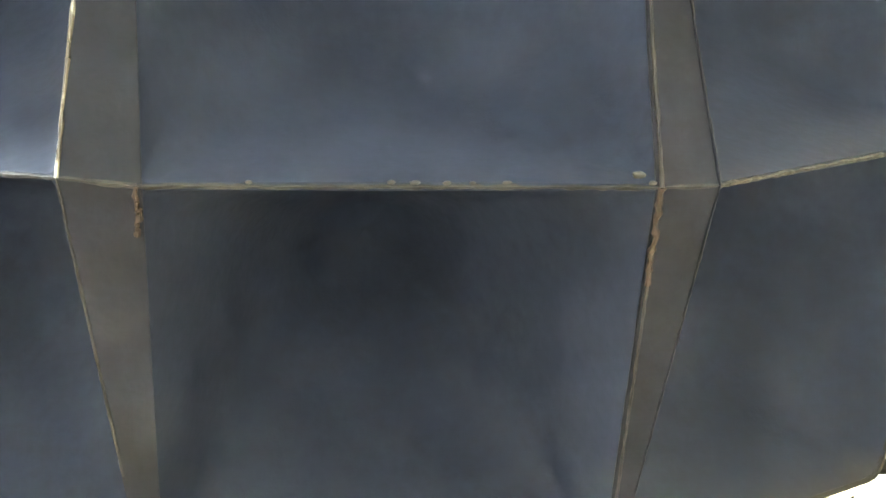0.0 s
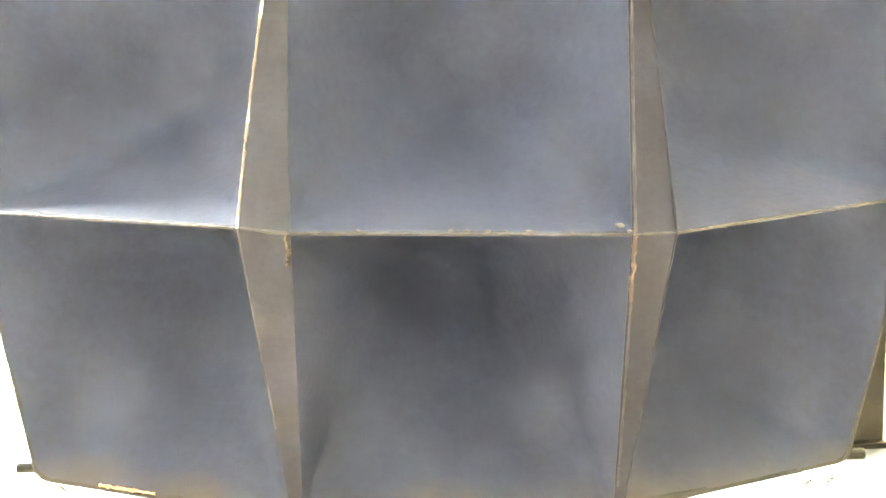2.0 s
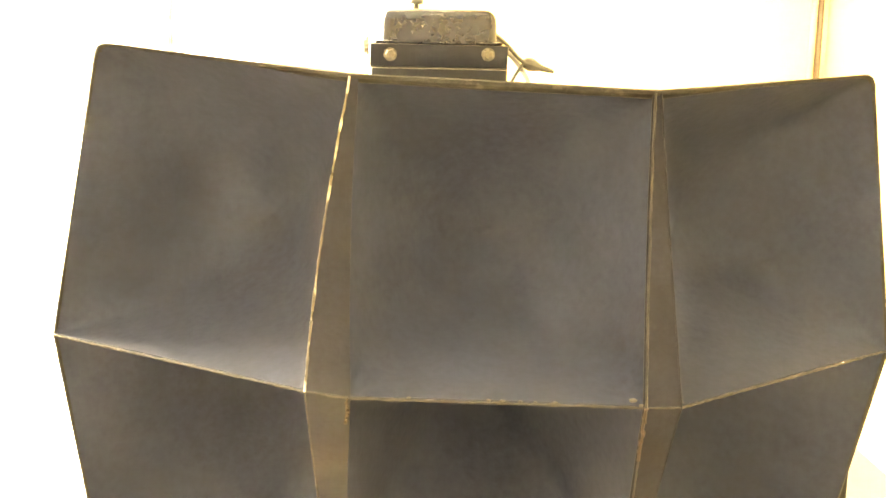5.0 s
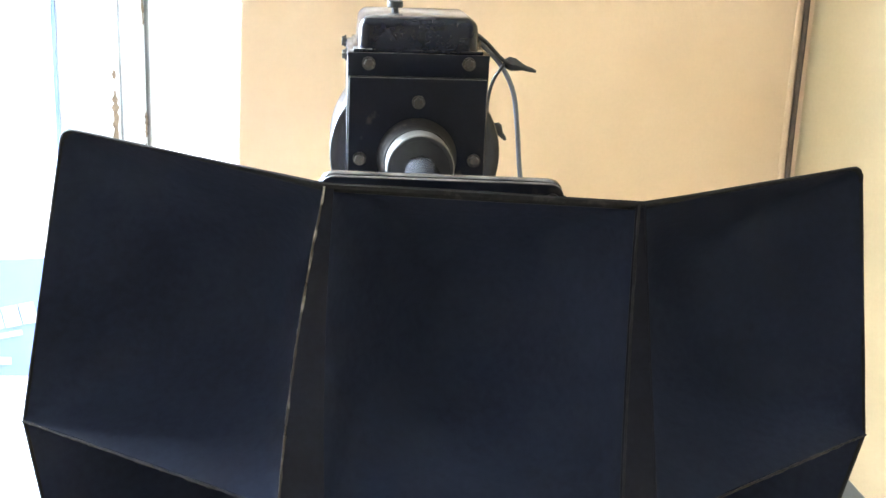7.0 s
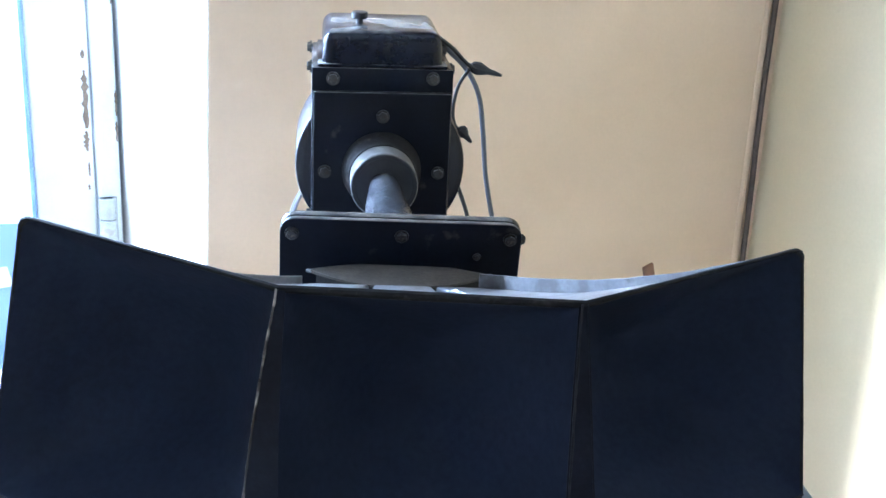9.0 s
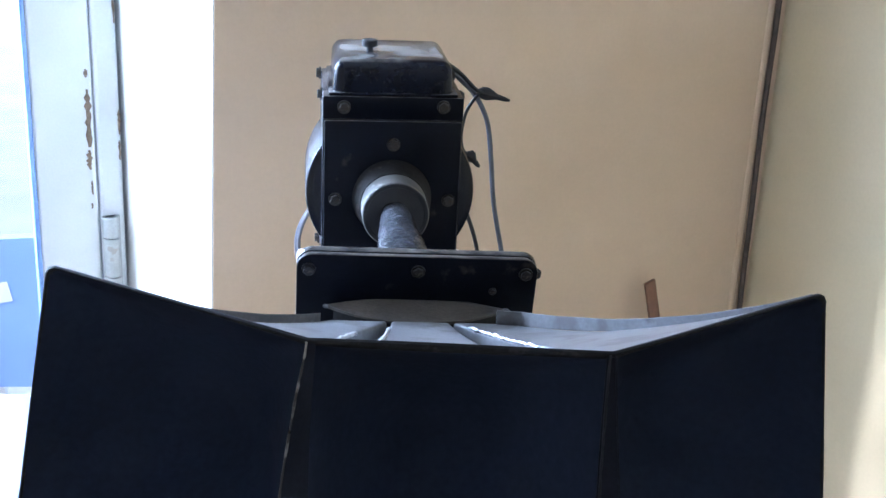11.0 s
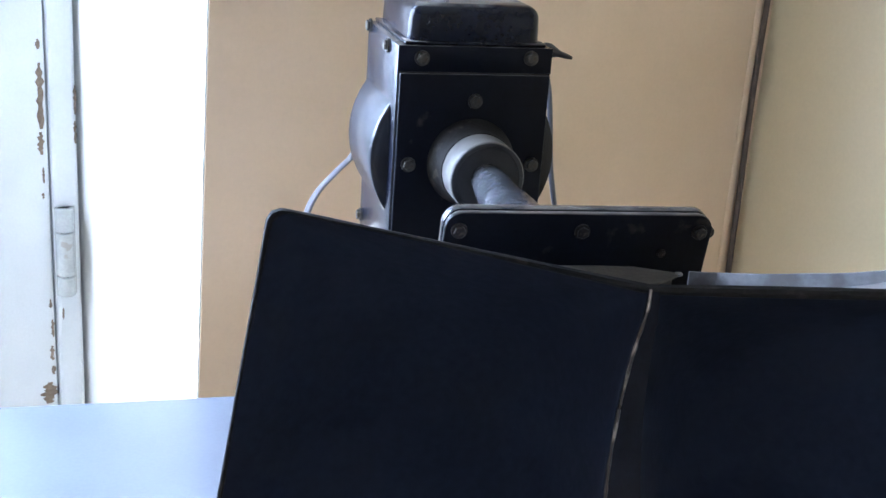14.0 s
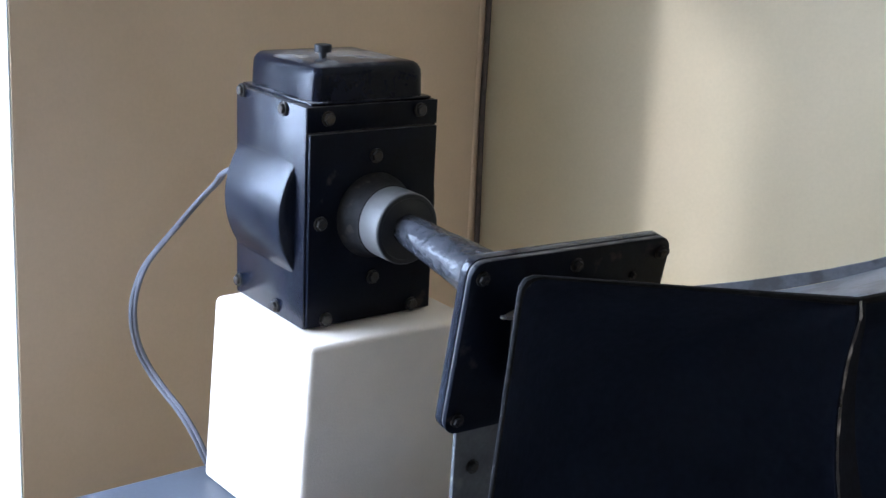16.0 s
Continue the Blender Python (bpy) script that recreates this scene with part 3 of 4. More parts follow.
rnd = random.Random(11)
for side in (-1, 1):
    for row in (1, -1):
        lift = Vector((0, -0.0005, 0))
        seam_in, seam_out = SEAM_IN[side] - lift, SEAM_OUT[side] - lift
        rim_in, rim_out = RIM_FOLD[side, row] - side * STEP_IN - lift, RIM_FOLD[side, row] + side * STEP_IN * 0.2 - lift
        bm = bmesh.new()
        rows = []
        for k in range(13):
            a = bowed(seam_in.lerp(rim_in, k / 12)) + Vector((-side * 0.0019, -0.0016, 0))
            b = bowed(seam_out.lerp(rim_out, k / 12)) + Vector((side * 0.0006, -0.0016, 0))
            back = Vector((0, 0.0014, 0))
            rows.append([bm.verts.new(v) for v in (a, b, b + back, a + back)])
        for A, B in zip(rows, rows[1:]):
            for k in range(4):
                bm.faces.new((A[k], A[(k + 1) % 4], B[(k + 1) % 4], B[k]))
        bm.faces.new(rows[0])
        bm.faces.new(rows[-1][::-1])
        part("filler_strip", bm, STRIP, horn, smooth=True)
        bright = side < 0
        lines = [(seam_out, rim_out, BRIGHT if bright and row > 0 else SEAM if bright else STRIP, 0.0008 if bright else 0.0006)]
        if not bright:
            lines.append((seam_in, rim_in, SEAM, 0.0009))
        for a, b, m_, r in lines:
            n = 22
            last = 1.0 if row > 0 else (0.66 if bright else 0.9)
            pts = [bowed(a.lerp(b, last * k / n)) + Vector((0, -0.0020, 0)) for k in range(n + 1)]
            part("edge_seam", tube(pts, r if row > 0 else r * 0.75, 6, 2, jitter=0.3, rnd=rnd), m_, horn)
        if row < 0:
            reach_ = 0.10 if bright else 0.22
            pts = [bowed(seam_in.lerp(rim_in, reach_ * k / 8)) + Vector((rnd.uniform(-0.0006, 0.0006), -0.0020, 0)) for k in range(9)]
            part("solder_run", tube(pts, 0.0010 if bright else 0.0012, 6, 3, jitter=0.45, rnd=rnd), RUST, horn, "rusty brown run of solder", smooth=True)
for x, r in ((0.083, 0.0022), (0.0885, 0.0014), (0.004, 0.0016), (0.015, 0.0013), (0.024, 0.0011), (-0.004, 0.0014), (0.036, 0.0014), (-0.052, 0.0012)):
    q = SEAM_IN[-1].lerp(SEAM_IN[1], (x + 0.0885) / 0.18) + Vector((0, -0.0006, 0.0045 if r > 0.002 else 0.0015))
    bm = bmesh.new()
    bmesh.ops.create_icosphere(bm, subdivisions=2, radius=r * 0.62)
    for v in bm.verts:
        v.co = Vector((v.co.x * 1.8, v.co.y * 0.6, v.co.z)) * (1 + 0.35 * noise.noise(v.co * 900 + Vector((x * 300, 0, 0)))) + q
    part("solder_blob", bm, BLOB, horn, "dull solder blob on the seam", smooth=True)

seam_line = [SEAM_END[-1], SEAM_OUT[-1], SEAM_IN[-1], SEAM_IN[1], SEAM_OUT[1], SEAM_END[1]]
for a, b in zip(seam_line, seam_line[1:]):
    n = max(3, int((b - a).length / 0.006))
    pts = [a.lerp(b, k / n) + Vector((0, -0.0007, 0)) for k in range(n + 1)]
    part("middle_seam", tube(pts, 0.0009, 6, 2, jitter=0.4, rnd=rnd), SEAM, horn)


def rim_path(row):
    p = [SEAM_END[-1], RIM_END[-1, row], RIM_FOLD[-1, row], RIM_FOLD[1, row], RIM_END[1, row], SEAM_END[1]]
    out = []
    for i, q in enumerate(p):
        if i in (1, 4):
            r = 0.012
            a, b = p[i - 1], p[i + 1]
            p0, p2 = q + (a - q).normalized() * r, q + (b - q).normalized() * r
            out += [p0 * (1 - t) ** 2 + q * 2 * t * (1 - t) + p2 * t * t for t in (0, 0.25, 0.5, 0.75, 1)]
        else:
            out.append(q)
        if i < len(p) - 1:
            nxt = p[i + 1]
            out += [q.lerp(nxt, t) for t in ((0.15, 0.3, 0.5, 0.7, 0.85))]
    return [bowed(v) + Vector((0, 0.001, 0)) for v in out]


for row in (1, -1):
    path = rim_path(row)
    bm = bmesh.new()
    seg, rings = 8, []
    for i, pnt in enumerate(path):
        d = (path[min(i + 1, len(path) - 1)] - path[max(i - 1, 0)]).normalized()
        side_v = Vector((0, 1, 0))
        side_v = (side_v - d * side_v.dot(d)).normalized()
        up = d.cross(side_v)
        rr = 0.0021 * (1 + rnd.uniform(-0.08, 0.08))
        inward = (Vector((0, pnt.y, 0.09 * row)) - pnt)
        inward = (inward - d * inward.dot(d)).normalized()
        wide = min(1.0, 1.6 * abs(d.x))
        rings.append([bm.verts.new(pnt + inward * (0.0010 + rr * (0.55 + 0.9 * wide) * math.cos(2 * math.pi * k / seg)) + side_v * rr * (0.8 + 0.5 * wide) * math.sin(2 * math.pi * k / seg)) for k in range(seg)])
    for A, B in zip(rings, rings[1:]):
        for k in range(seg):
            bm.faces.new((A[k], A[(k + 1) % seg], B[(k + 1) % seg], B[k]))
    bm.faces.new(rings[0])
    bm.faces.new(rings[-1][::-1])
    part("rolled_rim", bm, RIM, horn, "dusty rolled edge of the mouth", smooth=True)

for side, lo_, hi_ in ((1, 0.10, 0.52), (-1, 0.30, 0.50), (0, 0.12, 0.4)):
    s0, r0, s1, r1 = column(side, 1)
    mid = (s0 + r0 + s1 + r1) / 4
    t0 = Vector((side * 0.055, -0.056, 0.0485))
    corner = t0 + Vector(((-1 if side >= 0 else 1) * 0.0255, 0, 0.0225))
    pts = []
    for i in range(15):
        q = lo_ + (hi_ - lo_) * i / 14
        e = (math.exp(1.4 * q) - 1) / (math.exp(1.4) - 1)
        pts.append(t0.lerp(mid, q) + (corner - t0).lerp(r0 - mid, e) + Vector((0, 0, 0.0006)))
    part("solder_bead", tube(pts, 0.0014, 6, 2, jitter=0.6, rnd=rnd), SOLDER, horn, "bright rough solder bead")

pts = [RIM_END[-1, -1].lerp(RIM_FOLD[-1, -1], 0.27 + 0.022 * k) + Vector((0, -0.0016, 0.0026)) for k in range(11)]
part("worn_edge", tube(pts, 0.0011, 6, 2, jitter=0.4, rnd=rnd), WORN, horn, "rubbed bare copper-coloured place on the rim")

# Throat: lens-shaped collar in front of the flange, and the flange itself
def lens(w, back, fore, z0, z1, y, n=28, wave=0.0):
    """A lens-shaped plate: two shallow arcs that meet in points."""
    bm = bmesh.new()
    outline = [(w * math.cos(math.pi * k / n), y + back * math.sin(math.pi * k / n) ** 2) for k in range(n + 1)]
    outline += [(-w * math.cos(math.pi * k / n), y - fore * math.sin(math.pi * k / n) ** 2) for k in range(1, n)]
    under = [bm.verts.new((x, yy, z0)) for x, yy in outline]
    over = [bm.verts.new((x, yy, z1 + wave * math.sin(60 * x + 1))) for x, yy in outline]
    bm.faces.new(under)
    bm.faces.new(over)
    for k in range(len(outline)):
        j = (k + 1) % len(outline)
        bm.faces.new((under[k], under[j], over[j], over[k]))
    return bm


part("throat_collar", lens(0.076, 0.018, 0.030, -0.020, 0.0635, -0.014), BOSS, horn, "black throat collar")
part("collar_plate", lens(0.083, 0.024, 0.034, -0.0013, 0.0013, 0, wave=0.0008), DUSTY, horn, "lens-shaped collar plate covered in brown dust", m=pose(0, -0.012, 0.0652, 1.5, 0, 0))

for side in (-1, 1):
    bm = bmesh.new()
    bmesh.ops.create_icosphere(bm, subdivisions=2, radius=0.0024)
    for v in bm.verts:
        v.co = Vector((v.co.x * 1.5, v.co.y, v.co.z * 0.8)) * (1 + 0.3 * noise.noise(v.co * 500)) + Vector((side * 0.082, -0.012, 0.0655))
    part("solder_blob", bm, ZINC, horn, "solder blob at the tip of the collar", smooth=True)

# Folded hems along the outer upper edges of the cells
for side in (-1, 1):
    s0, r0, s1, r1 = column(side, 1)
    mid = (s0 + r0 + s1 + r1) / 4
    t0 = Vector((side * 0.055, -0.056, 0.0485))
    corner = t0 + Vector((side * 0.0255, 0, 0.0225))
    edge = []
    for i in range(19):
        q = 0.04 + 0.93 * i / 18
        e = (math.exp(1.4 * q) - 1) / (math.exp(1.4) - 1)
        edge.append(bowed(t0.lerp(mid, q) + (corner - t0).lerp(r1 - mid, e), e * e) + Vector((0, 0.001, 0.0005)))
    bm = bmesh.new()
    rows = []
    tall = 0.0055 if side > 0 else 0.0
    if side > 0:
        edge = [edge[0] + Vector((-0.007 * k, 0.0008 * k, 0)) for k in (3, 2, 1)] + edge
    for i, p in enumerate(edge):
        u = max(0.0, (i - len(edge) + 19) / 18)
        h = 0.0062 * (1 - 0.75 * u ** 3) + tall * (1 - u) + 0.0012 * min(1, tall * 1000) * u * (1 - u) + rnd.uniform(-0.0004, 0.0004)
        rows.append([bm.verts.new(p + v) for v in (Vector((0, -0.0008, -0.001)), Vector((0, -0.0006, h)), Vector((0, 0.0008, h)), Vector((0, 0.0008, -0.001)))])
    for P, Q in zip(rows, rows[1:]):
        for k in range(4):
            bm.faces.new((P[k], P[(k + 1) % 4], Q[(k + 1) % 4], Q[k]))
    bm.faces.new(rows[0])
    bm.faces.new(rows[-1][::-1])
    part("folded_hem", bm, ZINC, horn, "folded sheet-metal hem", smooth=True)

FL = pose(0, 0.012, 0.0320, 9.5, 0, 0)
flange = part("flange", rounded_slab(0.220, 0.163, 0.005, 0.014), PLATE, horn, "black enamelled flange plate with chips", smooth=True, m=FL)
for x in (-0.099, 0.0, 0.099):
    for z in (0.067, -0.067):
        bolt(flange, FL @ Vector((x, -0.0038, z)), pose(0, 0, 0, 9.5), 0.0052, material=DARK_STEEL)
bolt(flange, FL @ Vector((0.1105, 0.003, 0.064)), pose(0, 0, 0, 9.5, 0, 90), 0.0042, material=DARK_STEEL)
bolt(flange, FL @ Vector((0.07, -0.0038, 0.048)), pose(0, 0, 0, 9.5), 0.003, material=DARK_STEEL)
bolt(flange, FL @ Vector((0.048, -0.0038, 0.02)), pose(0, 0, 0, 9.5), 0.003, material=DARK_STEEL)

# Stand: grey bracket under the flange, white slotted legs under the mouth
bracket = part("bracket", boxmesh(-0.094, -0.045, 0.026, 0.031, TZ - 0.985, -0.015, 0.001), BRACKET, horn, "grey steel support bracket")
bolt(bracket, (-0.075, 0.0248, -0.085), Matrix(), 0.0052)


def slotted_leg(side):
    """A slotted steel strip, bent out at 45 degrees, with two staggered rows of slots."""
    top = RIM_END[side, -1] + Vector((side * 0.004, 0.020, -0.006))
    d = Vector((-side * 0.70, 0.03, -0.71)).normalized()
    run = (top.z - (TZ - 0.985 + 0.001)) / -d.z
    across = Vector((0, 1, 0)).cross(d).normalized()
    out = Vector((0, -1, 0))
    bm = bmesh.new()
    front = []
    w, r = 0.0115, 0.006
    for k in range(5):
        a = math.pi / 2 * k / 4
        front.append((w - r + r * math.cos(a), -(r * math.sin(a)) + r))
    for k in range(5):
        a = math.pi / 2 * (1 + k / 4)
        front.append((-w + r + r * math.cos(a), -(r * math.sin(a)) + r))
    front += [(-w, run), (w, run)]
    f0 = [bm.verts.new(top + across * u + d * v + out * 0.0011) for u, v in front]
    f1 = [bm.verts.new(top + across * u + d * v - out * 0.0011) for u, v in front]
    bm.faces.new(f0)
    bm.faces.new(f1[::-1])
    for k in range(len(front)):
        bm.faces.new((f0[k], f0[(k + 1) % len(front)], f1[(k + 1) % len(front)], f1[k]))
    leg = part("leg", bm, LEG, horn, "white slotted steel strip")
    face = Matrix((across, d, -out)).transposed().to_4x4()
    for k in range(int(run / 0.011) - 1):
        c = top + d * (0.017 + 0.011 * k) + across * (0.0048 if k % 2 else -0.0048) + out * 0.0011
        part("slot", rounded_slab(0.0016, 0.0006, 0.0060, 0.00028, 0, 2), GREY, leg, "dark slot", m=Matrix.Translation(c) @ face)
    part("leg_end", turned([(0.0045, 0), (0.005, 0.001), (0.005, 0.004), (0.0042, 0.005)], 10, Matrix.Translation(top + d * 0.008 + Vector((0, 0.001, 0)))), LEG, leg, "fixing nut behind the strip")


for side in (-1, 1):
    slotted_leg(side)
part("cross_bar", turned([(0.0036, 0), (0.0040, 0.0015), (0.0040, 0.5605), (0.0036, 0.562)], 12, pose(0.2760, -0.249, -0.1790, 0, 0, 90)), ROD, horn, "dark steel rod")

# ---------------------------------------------------------------- driver unit
driver = thing("horn_driver", "black enamelled horn driver with brass-coloured bolts, on a foam block", "loudspeaker driver", at=(0, 0.45, 0.934))
DI = Matrix.Translation((0, -0.45, -0.934))
part("housing", boxmesh(-0.081, 0.0795, 0.4555, 0.607, 0.9345, 1.170, 0.0025, 2), ENAMEL, driver, smooth=True, m=DI)
part("front_plate", boxmesh(-0.0785, 0.0775, 0.450, 0.4552, 0.9375, 1.1425, 0.0012, 2), PLATE, driver, "flat black front plate", smooth=True, m=DI)
part("top_strip", boxmesh(-0.0805, 0.079, 0.4530, 0.4552, 1.1440, 1.1700, 0.0008, 2), PLATE, driver, smooth=True, m=DI)
part("magnet_pot", turned([(0.09, 0.474), (0.0985, 0.477), (0.0998, 0.482), (0.0998, 0.597), (0.096, 0.602)], 72, Matrix.Translation((0, 0, 1.05))), ENAMEL, driver, "round magnet pot bulging through both sides", smooth=True, m=DI)

cap = boxmesh(-0.0695, 0.0680, 0.4595, 0.602, 1.1705, 1.2095)
es = [e for e in cap.edges if not (e.verts[0].co.z < 1.171 and e.verts[1].co.z < 1.171)]
bmesh.ops.bevel(cap, geom=es, offset=0.013, segments=5, profile=0.5, affect="EDGES")
for v in cap.verts:
    k = (v.co.z - 1.1705) / 0.039
    v.co.x *= 1 - 0.03 * k
    v.co.z += 0.0012 * noise.noise(v.co * 18)
cap_ob = part("top_cover", cap, BAKELITE, driver, "moulded black terminal cover, dust and painted sky sheen on top", smooth=True, m=DI)
part("cover_lip", boxmesh(-0.0742, 0.0727, 0.4568, 0.6055, 1.1702, 1.1736, 0.0014, 2), BAKELITE, cap_ob, smooth=True, m=DI)
part("knob", turned([(0.0042, 0), (0.0042, 0.006), (0.0088, 0.0065), (0.0092, 0.008), (0.0092, 0.0135), (0.008, 0.0145)], 18, pose(-0.026, 0.517, 1.2090, 90, 0, 0)), BLACKCAB, cap_ob, "black thumb screw", smooth=True, m=DI)
for x, z in ((-0.057, 1.158), (0.056, 1.160)):
    bolt(driver, DI @ Vector((x, 0.4515, z)), Matrix(), 0.0062)
for x, z in ((0, 1.116), (-0.0655, 1.05), (0.0655, 1.05), (0.0, 0.984), (-0.057, 0.945), (0.052, 0.945)):
    bolt(driver, DI @ Vector((x, 0.4488, z)), Matrix(), 0.0062)
for y, z in ((0.499, 1.162), (0.591, 1.167), (0.512, 0.945), (0.598, 0.950)):
    bolt(driver, DI @ Vector((-0.0820, y, z)), pose(0, 0, 0, 0, 0, -90), 0.0060)
    bolt(driver, DI @ Vector((0.0805, y, z)), pose(0, 0, 0, 0, 0, 90), 0.0060)

THROAT = Matrix.Translation((0, 0, 1.052))
part("throat_base", turned([(0.046, 0.4498), (0.0455, 0.446), (0.0400, 0.432), (0.0385, 0.424), (0.0385, 0.420)], 40, THROAT), BOSS, driver, "dusty black throat boss", smooth=True, m=DI)
ring = part("throat_ring", turned([(0.0372, 0.4235), (0.0376, 0.4225), (0.0376, 0.3885), (0.0368, 0.3875), (0.0335, 0.3875), (0.0325, 0.390), (0.0325, 0.41)], 48, THROAT), PVC, driver, "grey-white plastic ring", smooth=True, m=DI)
part("gasket", turned([(0.0318, 0.3990), (0.0318, 0.3872), (0.0324, 0.3866), (0.0362, 0.3866), (0.0366, 0.3873)], 40, THROAT), BLACKCAB, ring, "black face of the ring", smooth=True, m=DI)

# throat pipe wrapped in crinkled plastic
bm = bmesh.new()
rings, seg, A, B = [], 40, Vector((0, 0.408, 1.054)), Vector((0.0, 0.172, 1.030))
axis = (B - A).normalized()
ux = Vector((1, 0, 0))
uz = axis.cross(ux)
for i in range(61):
    s = i / 60
    c = A.lerp(B, s)
    row = []
    for k in range(seg):
        a = 2 * math.pi * k / seg
        v = ux * math.cos(a) + uz * math.sin(a)
        q = c + v * 0.0245
        r = 0.0148 + (0.0105 + 0.0135 * math.cos(a) ** 2) * s + 0.0010 * noise.noise(Vector((math.cos(a) * 2.5, s * 7 + a * 0.8, math.sin(a) * 2.5))) + 0.0009 * abs(noise.noise(q * 130))
        row.append(bm.verts.new(c + v * r))
    rings.append(row)
for P, Q in zip(rings, rings[1:]):
    for k in range(seg):
        bm.faces.new((P[k], P[(k + 1) % seg], Q[(k + 1) % seg], Q[k]))
bm.faces.new(rings[0])
bm.faces.new(rings[-1][::-1])
part("throat_pipe", bm, WRAP, driver, "pipe wrapped in crinkled black plastic", smooth=True, m=DI)
FD = HORN_POSE @ FL @ Matrix.Translation((0, 0.0095, 0))
adapter = part("adapter_plate", rounded_slab(0.220, 0.163, 0.009, 0.014), ENAMEL, driver, "black plate behind the flange", smooth=True, m=DI @ FD)
part("gasket", rounded_slab(0.218, 0.161, 0.0022, 0.013, 0.0004), PVC, adapter, "pale gasket", smooth=True, m=DI @ HORN_POSE @ FL @ Matrix.Translation((0, 0.0038, 0)))

# ---------------------------------------------------------------- cables and small things
power = thing("power_cable", "grey two-core cable hanging in a loop behind the table", "cable", at=(-0.08, 0.605, 1.08))
PI_ = Matrix.Translation((0.08, -0.605, -1.08))
loop_pts = [(-0.045, 0.606, 1.085), (-0.068, 0.660, 1.061), (-0.057, 0.710, 1.035), (-0.048, 0.770, 1.002), (-0.049, 0.810, 0.972), (-0.055, 0.830, 0.951), (-0.070, 0.832, 0.935), (-0.095, 0.838, 0.903), (-0.109, 0.840, 0.870), (-0.110, 0.850, 0.832), (-0.099, 0.865, 0.786), (-0.085, 0.865, 0.750), (-0.075, 0.840, 0.725), (-0.065, 0.800, 0.701), (-0.050, 0.770, 0.655), (-0.020, 0.760, 0.550), (-0.010, 0.760, 0.300), (0.000, 0.760, 0.010)]
part("core", tube(loop_pts, 0.0032, 8, 6), GREYCAB, power, smooth=True, m=PI_)
part("core", tube([(x + 0.0036, y - 0.0035, z + 0.0033) for x, y, z in loop_pts], 0.0032, 8, 6), GREYCAB, power, smooth=True, m=PI_)

field = thing("field_wire", "dark wires hanging beside the driver to the table", "cable", at=(0.08, 0.59, 1.17))
FI = Matrix.Translation((-0.08, -0.59, -1.17))
part("wire", tube([(0.068, 0.585, 1.190), (0.088, 0.595, 1.166), (0.112, 0.60, 1.142), (0.130, 0.60, 1.108), (0.138, 0.60, 1.06), (0.145, 0.60, 1.0), (0.160, 0.60, 0.93), (0.180, 0.61, 0.85), (0.2, 0.62, 0.76), (0.21, 0.62, 0.704)], 0.0032, 8, 6), DARKCAB, field, "dark grey wire", smooth=True, m=FI)
part("wire", tube([(0.068, 0.58, 1.188), (0.092, 0.59, 1.170), (0.112, 0.595, 1.150), (0.128, 0.6, 1.141)], 0.0026, 8, 6), BLACKCAB, field, smooth=True, m=FI)
part("wire", tube([(0.116, 0.596, 1.143), (0.103, 0.598, 1.12), (0.098, 0.60, 1.09), (0.101, 0.60, 1.07), (0.110, 0.60, 1.062)], 0.0022, 8, 6), BLACKCAB, field, smooth=True, m=FI)
part("wire", tube([(0.079, 0.60, 1.02), (0.098, 0.605, 1.01), (0.112, 0.605, 0.98), (0.128, 0.605, 0.93), (0.14, 0.61, 0.85), (0.15, 0.615, 0.76), (0.16, 0.618, 0.7035)], 0.0028, 8, 6), BLACKCAB, field, smooth=True, m=FI)
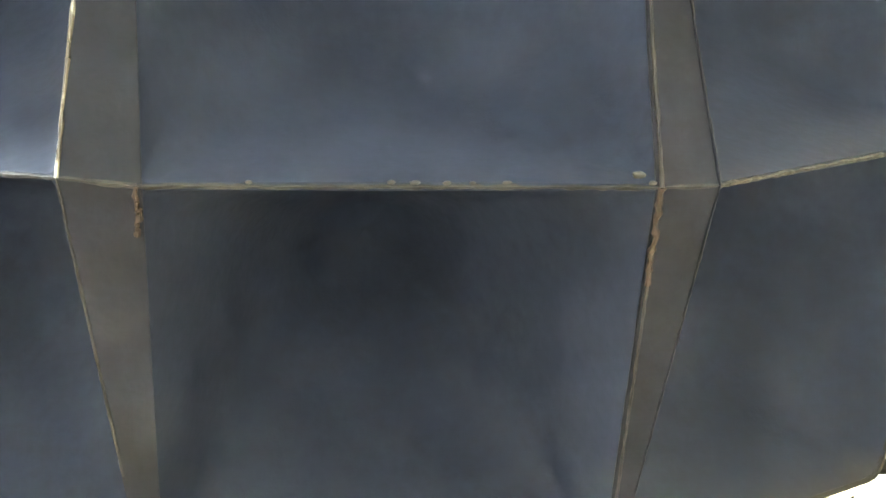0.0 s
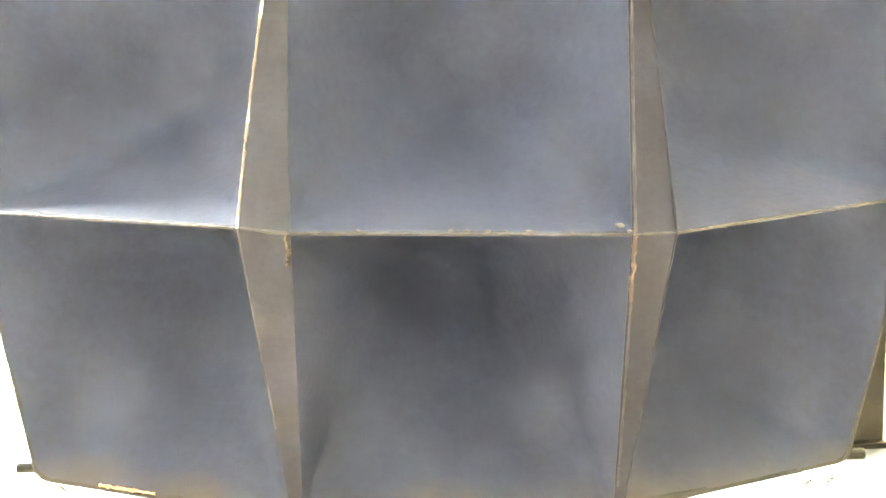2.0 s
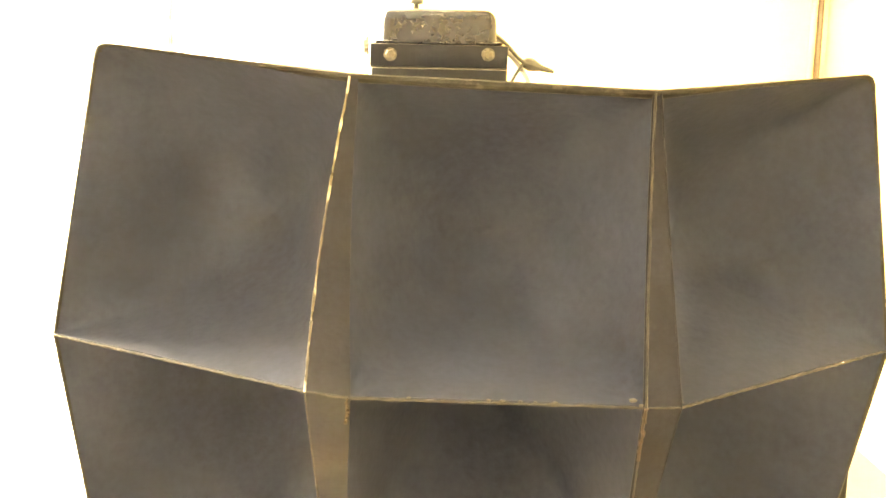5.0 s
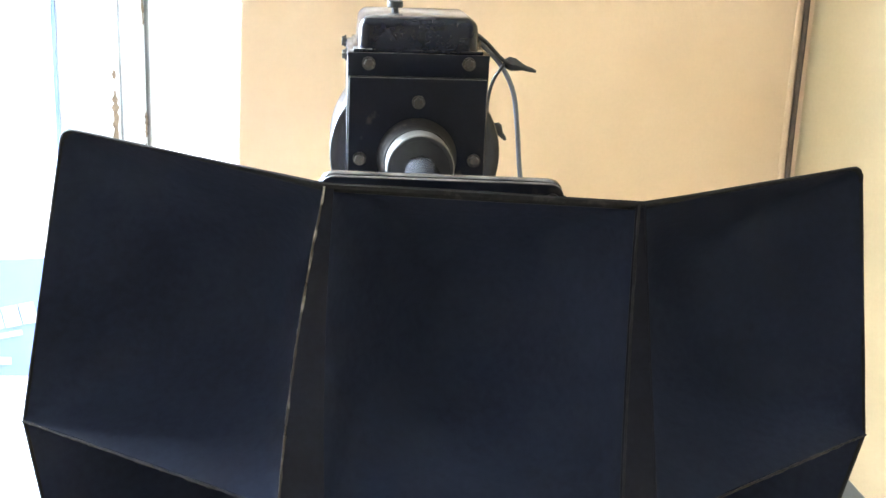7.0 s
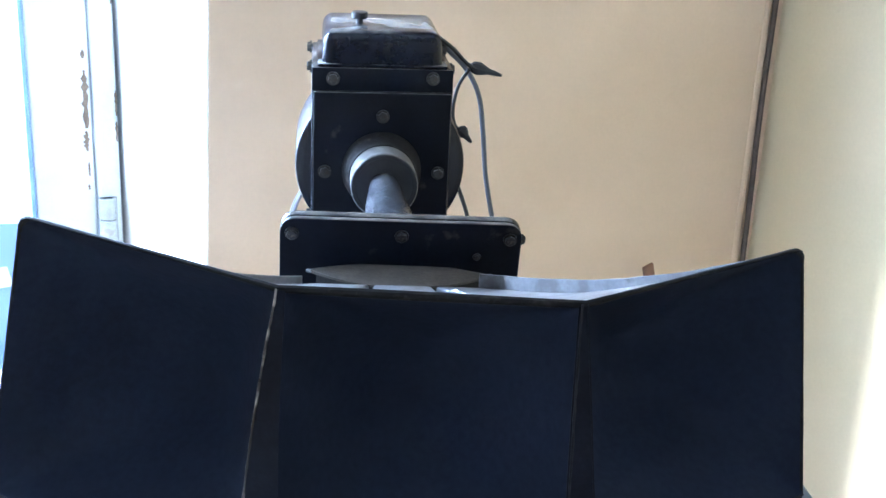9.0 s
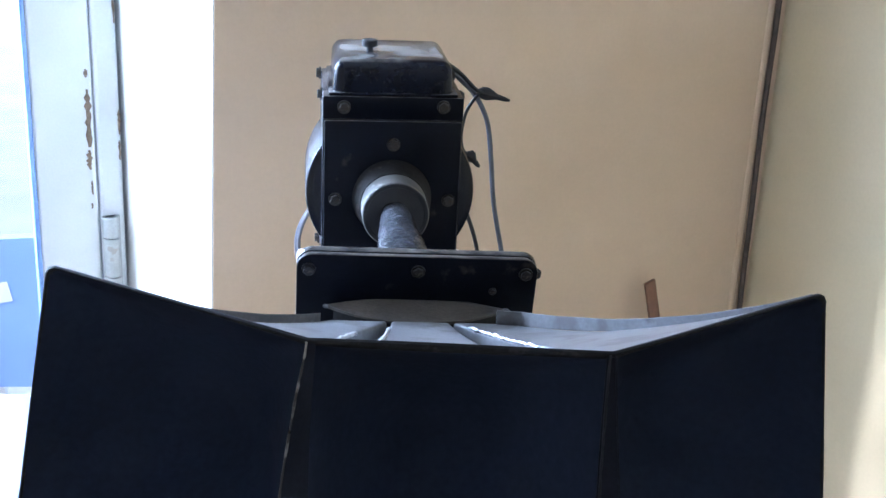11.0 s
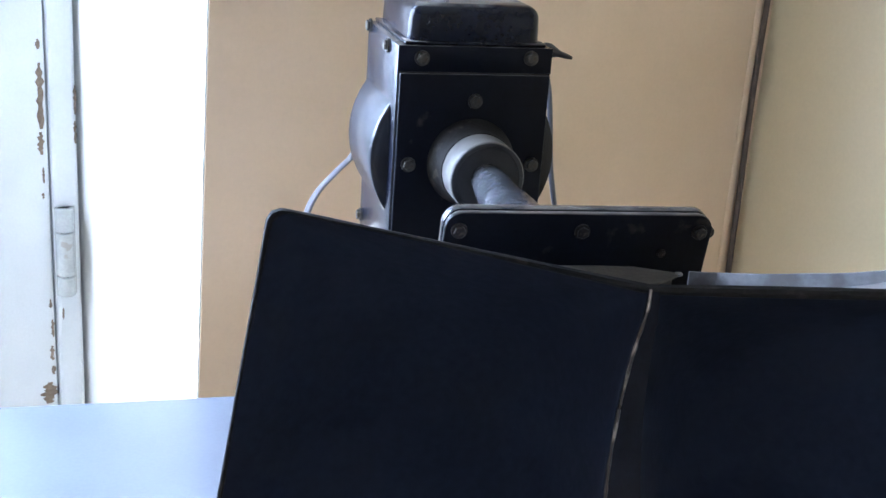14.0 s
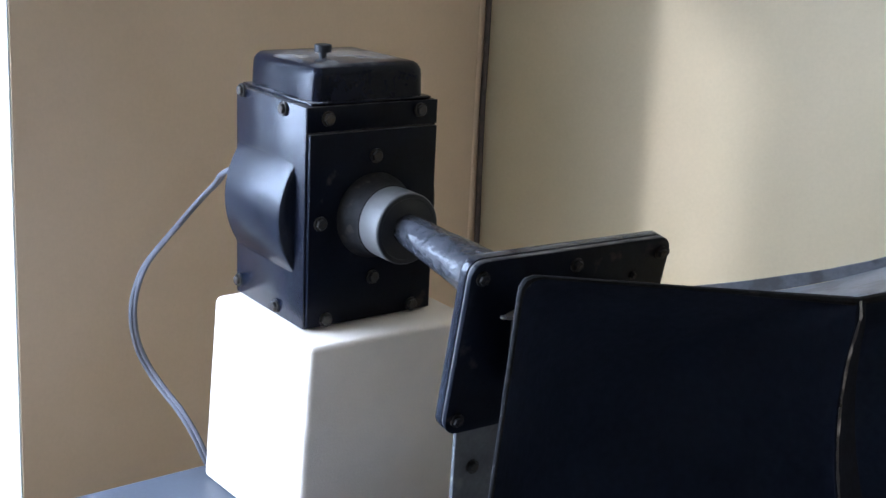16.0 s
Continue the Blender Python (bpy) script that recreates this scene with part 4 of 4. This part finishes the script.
for a, b, w in (((0.116, 0.60, 1.146), (0.158, 0.602, 1.134), 0.0085), ((0.106, 0.60, 1.066), (0.124, 0.602, 1.046), 0.0085)):
    a, b = Vector(a), Vector(b)
    d = (b - a).normalized()
    bm = bmesh.new()
    rings = []
    for s, r in ((0, 0.35), (0.12, 0.9), (0.3, 1.0), (0.45, 0.75), (0.6, 0.45), (0.85, 0.35), (1, 0.2)):
        c = a.lerp(b, s)
        o = Vector((0, 1, 0))
        u = d.cross(o)
        rings.append([bm.verts.new(c + u * w * r * math.cos(k * math.pi / 4) + o * 0.55 * w * r * math.sin(k * math.pi / 4)) for k in range(8)])
    for P, Q in zip(rings, rings[1:]):
        for k in range(8):
            bm.faces.new((P[k], P[(k + 1) % 8], Q[(k + 1) % 8], Q[k]))
    bm.faces.new(rings[0])
    bm.faces.new(rings[-1][::-1])
    part("taped_end", bm, BLACKCAB, field, "flat taped wire end", m=FI)

stick = thing("wooden_stick", "brown wooden stick leaning in the corner by the wall", "stick", at=(0.665, 1.02, 0.0))
bm = boxmesh(-0.010, 0.010, -0.006, 0.006, 0, 0.70, 0.0015, 1)
for v in bm.verts:
    v.co.z += 0.35 * v.co.x * (v.co.z > 0.5)
part("shaft", bm, WOOD, stick, m=pose(0, 0, 0, -8.3, -11, 0))

# Small grey box on the table behind the horn
box_ob = thing("grey_box", "small dull speckled grey box on the table", "box", at=(0.35, 0.22, TZ))
part("body", boxmesh(-0.065, 0.0635, -0.032, 0.03, 0.006, 0.158, 0.003), GREY, box_ob)
part("base", boxmesh(-0.066, 0.066, -0.035, 0.031, 0, 0.0055, 0.001), ROD, box_ob, "dark base strip")

# ---------------------------------------------------------------- floor tiles
tile_mesh = None
T = 0.30
for i in range(12):
    for j in range(15):
        a, b = -2.3 + T * i, -4.1 + T * j
        if a > 0.9 or b > 0.06:
            continue
        if tile_mesh is None:
            tile = part("tile", boxmesh(0.002, T - 0.002, 0.002, T - 0.002, 0.0005, 0.006, 0.0012, 1), FLOOR, floor)
            tile_mesh = tile.data
        else:
            tile = new("tile", tile_mesh)
            tile.parent = floor
        tile.matrix_basis = ROOM @ Matrix.Translation((a, b, 0))
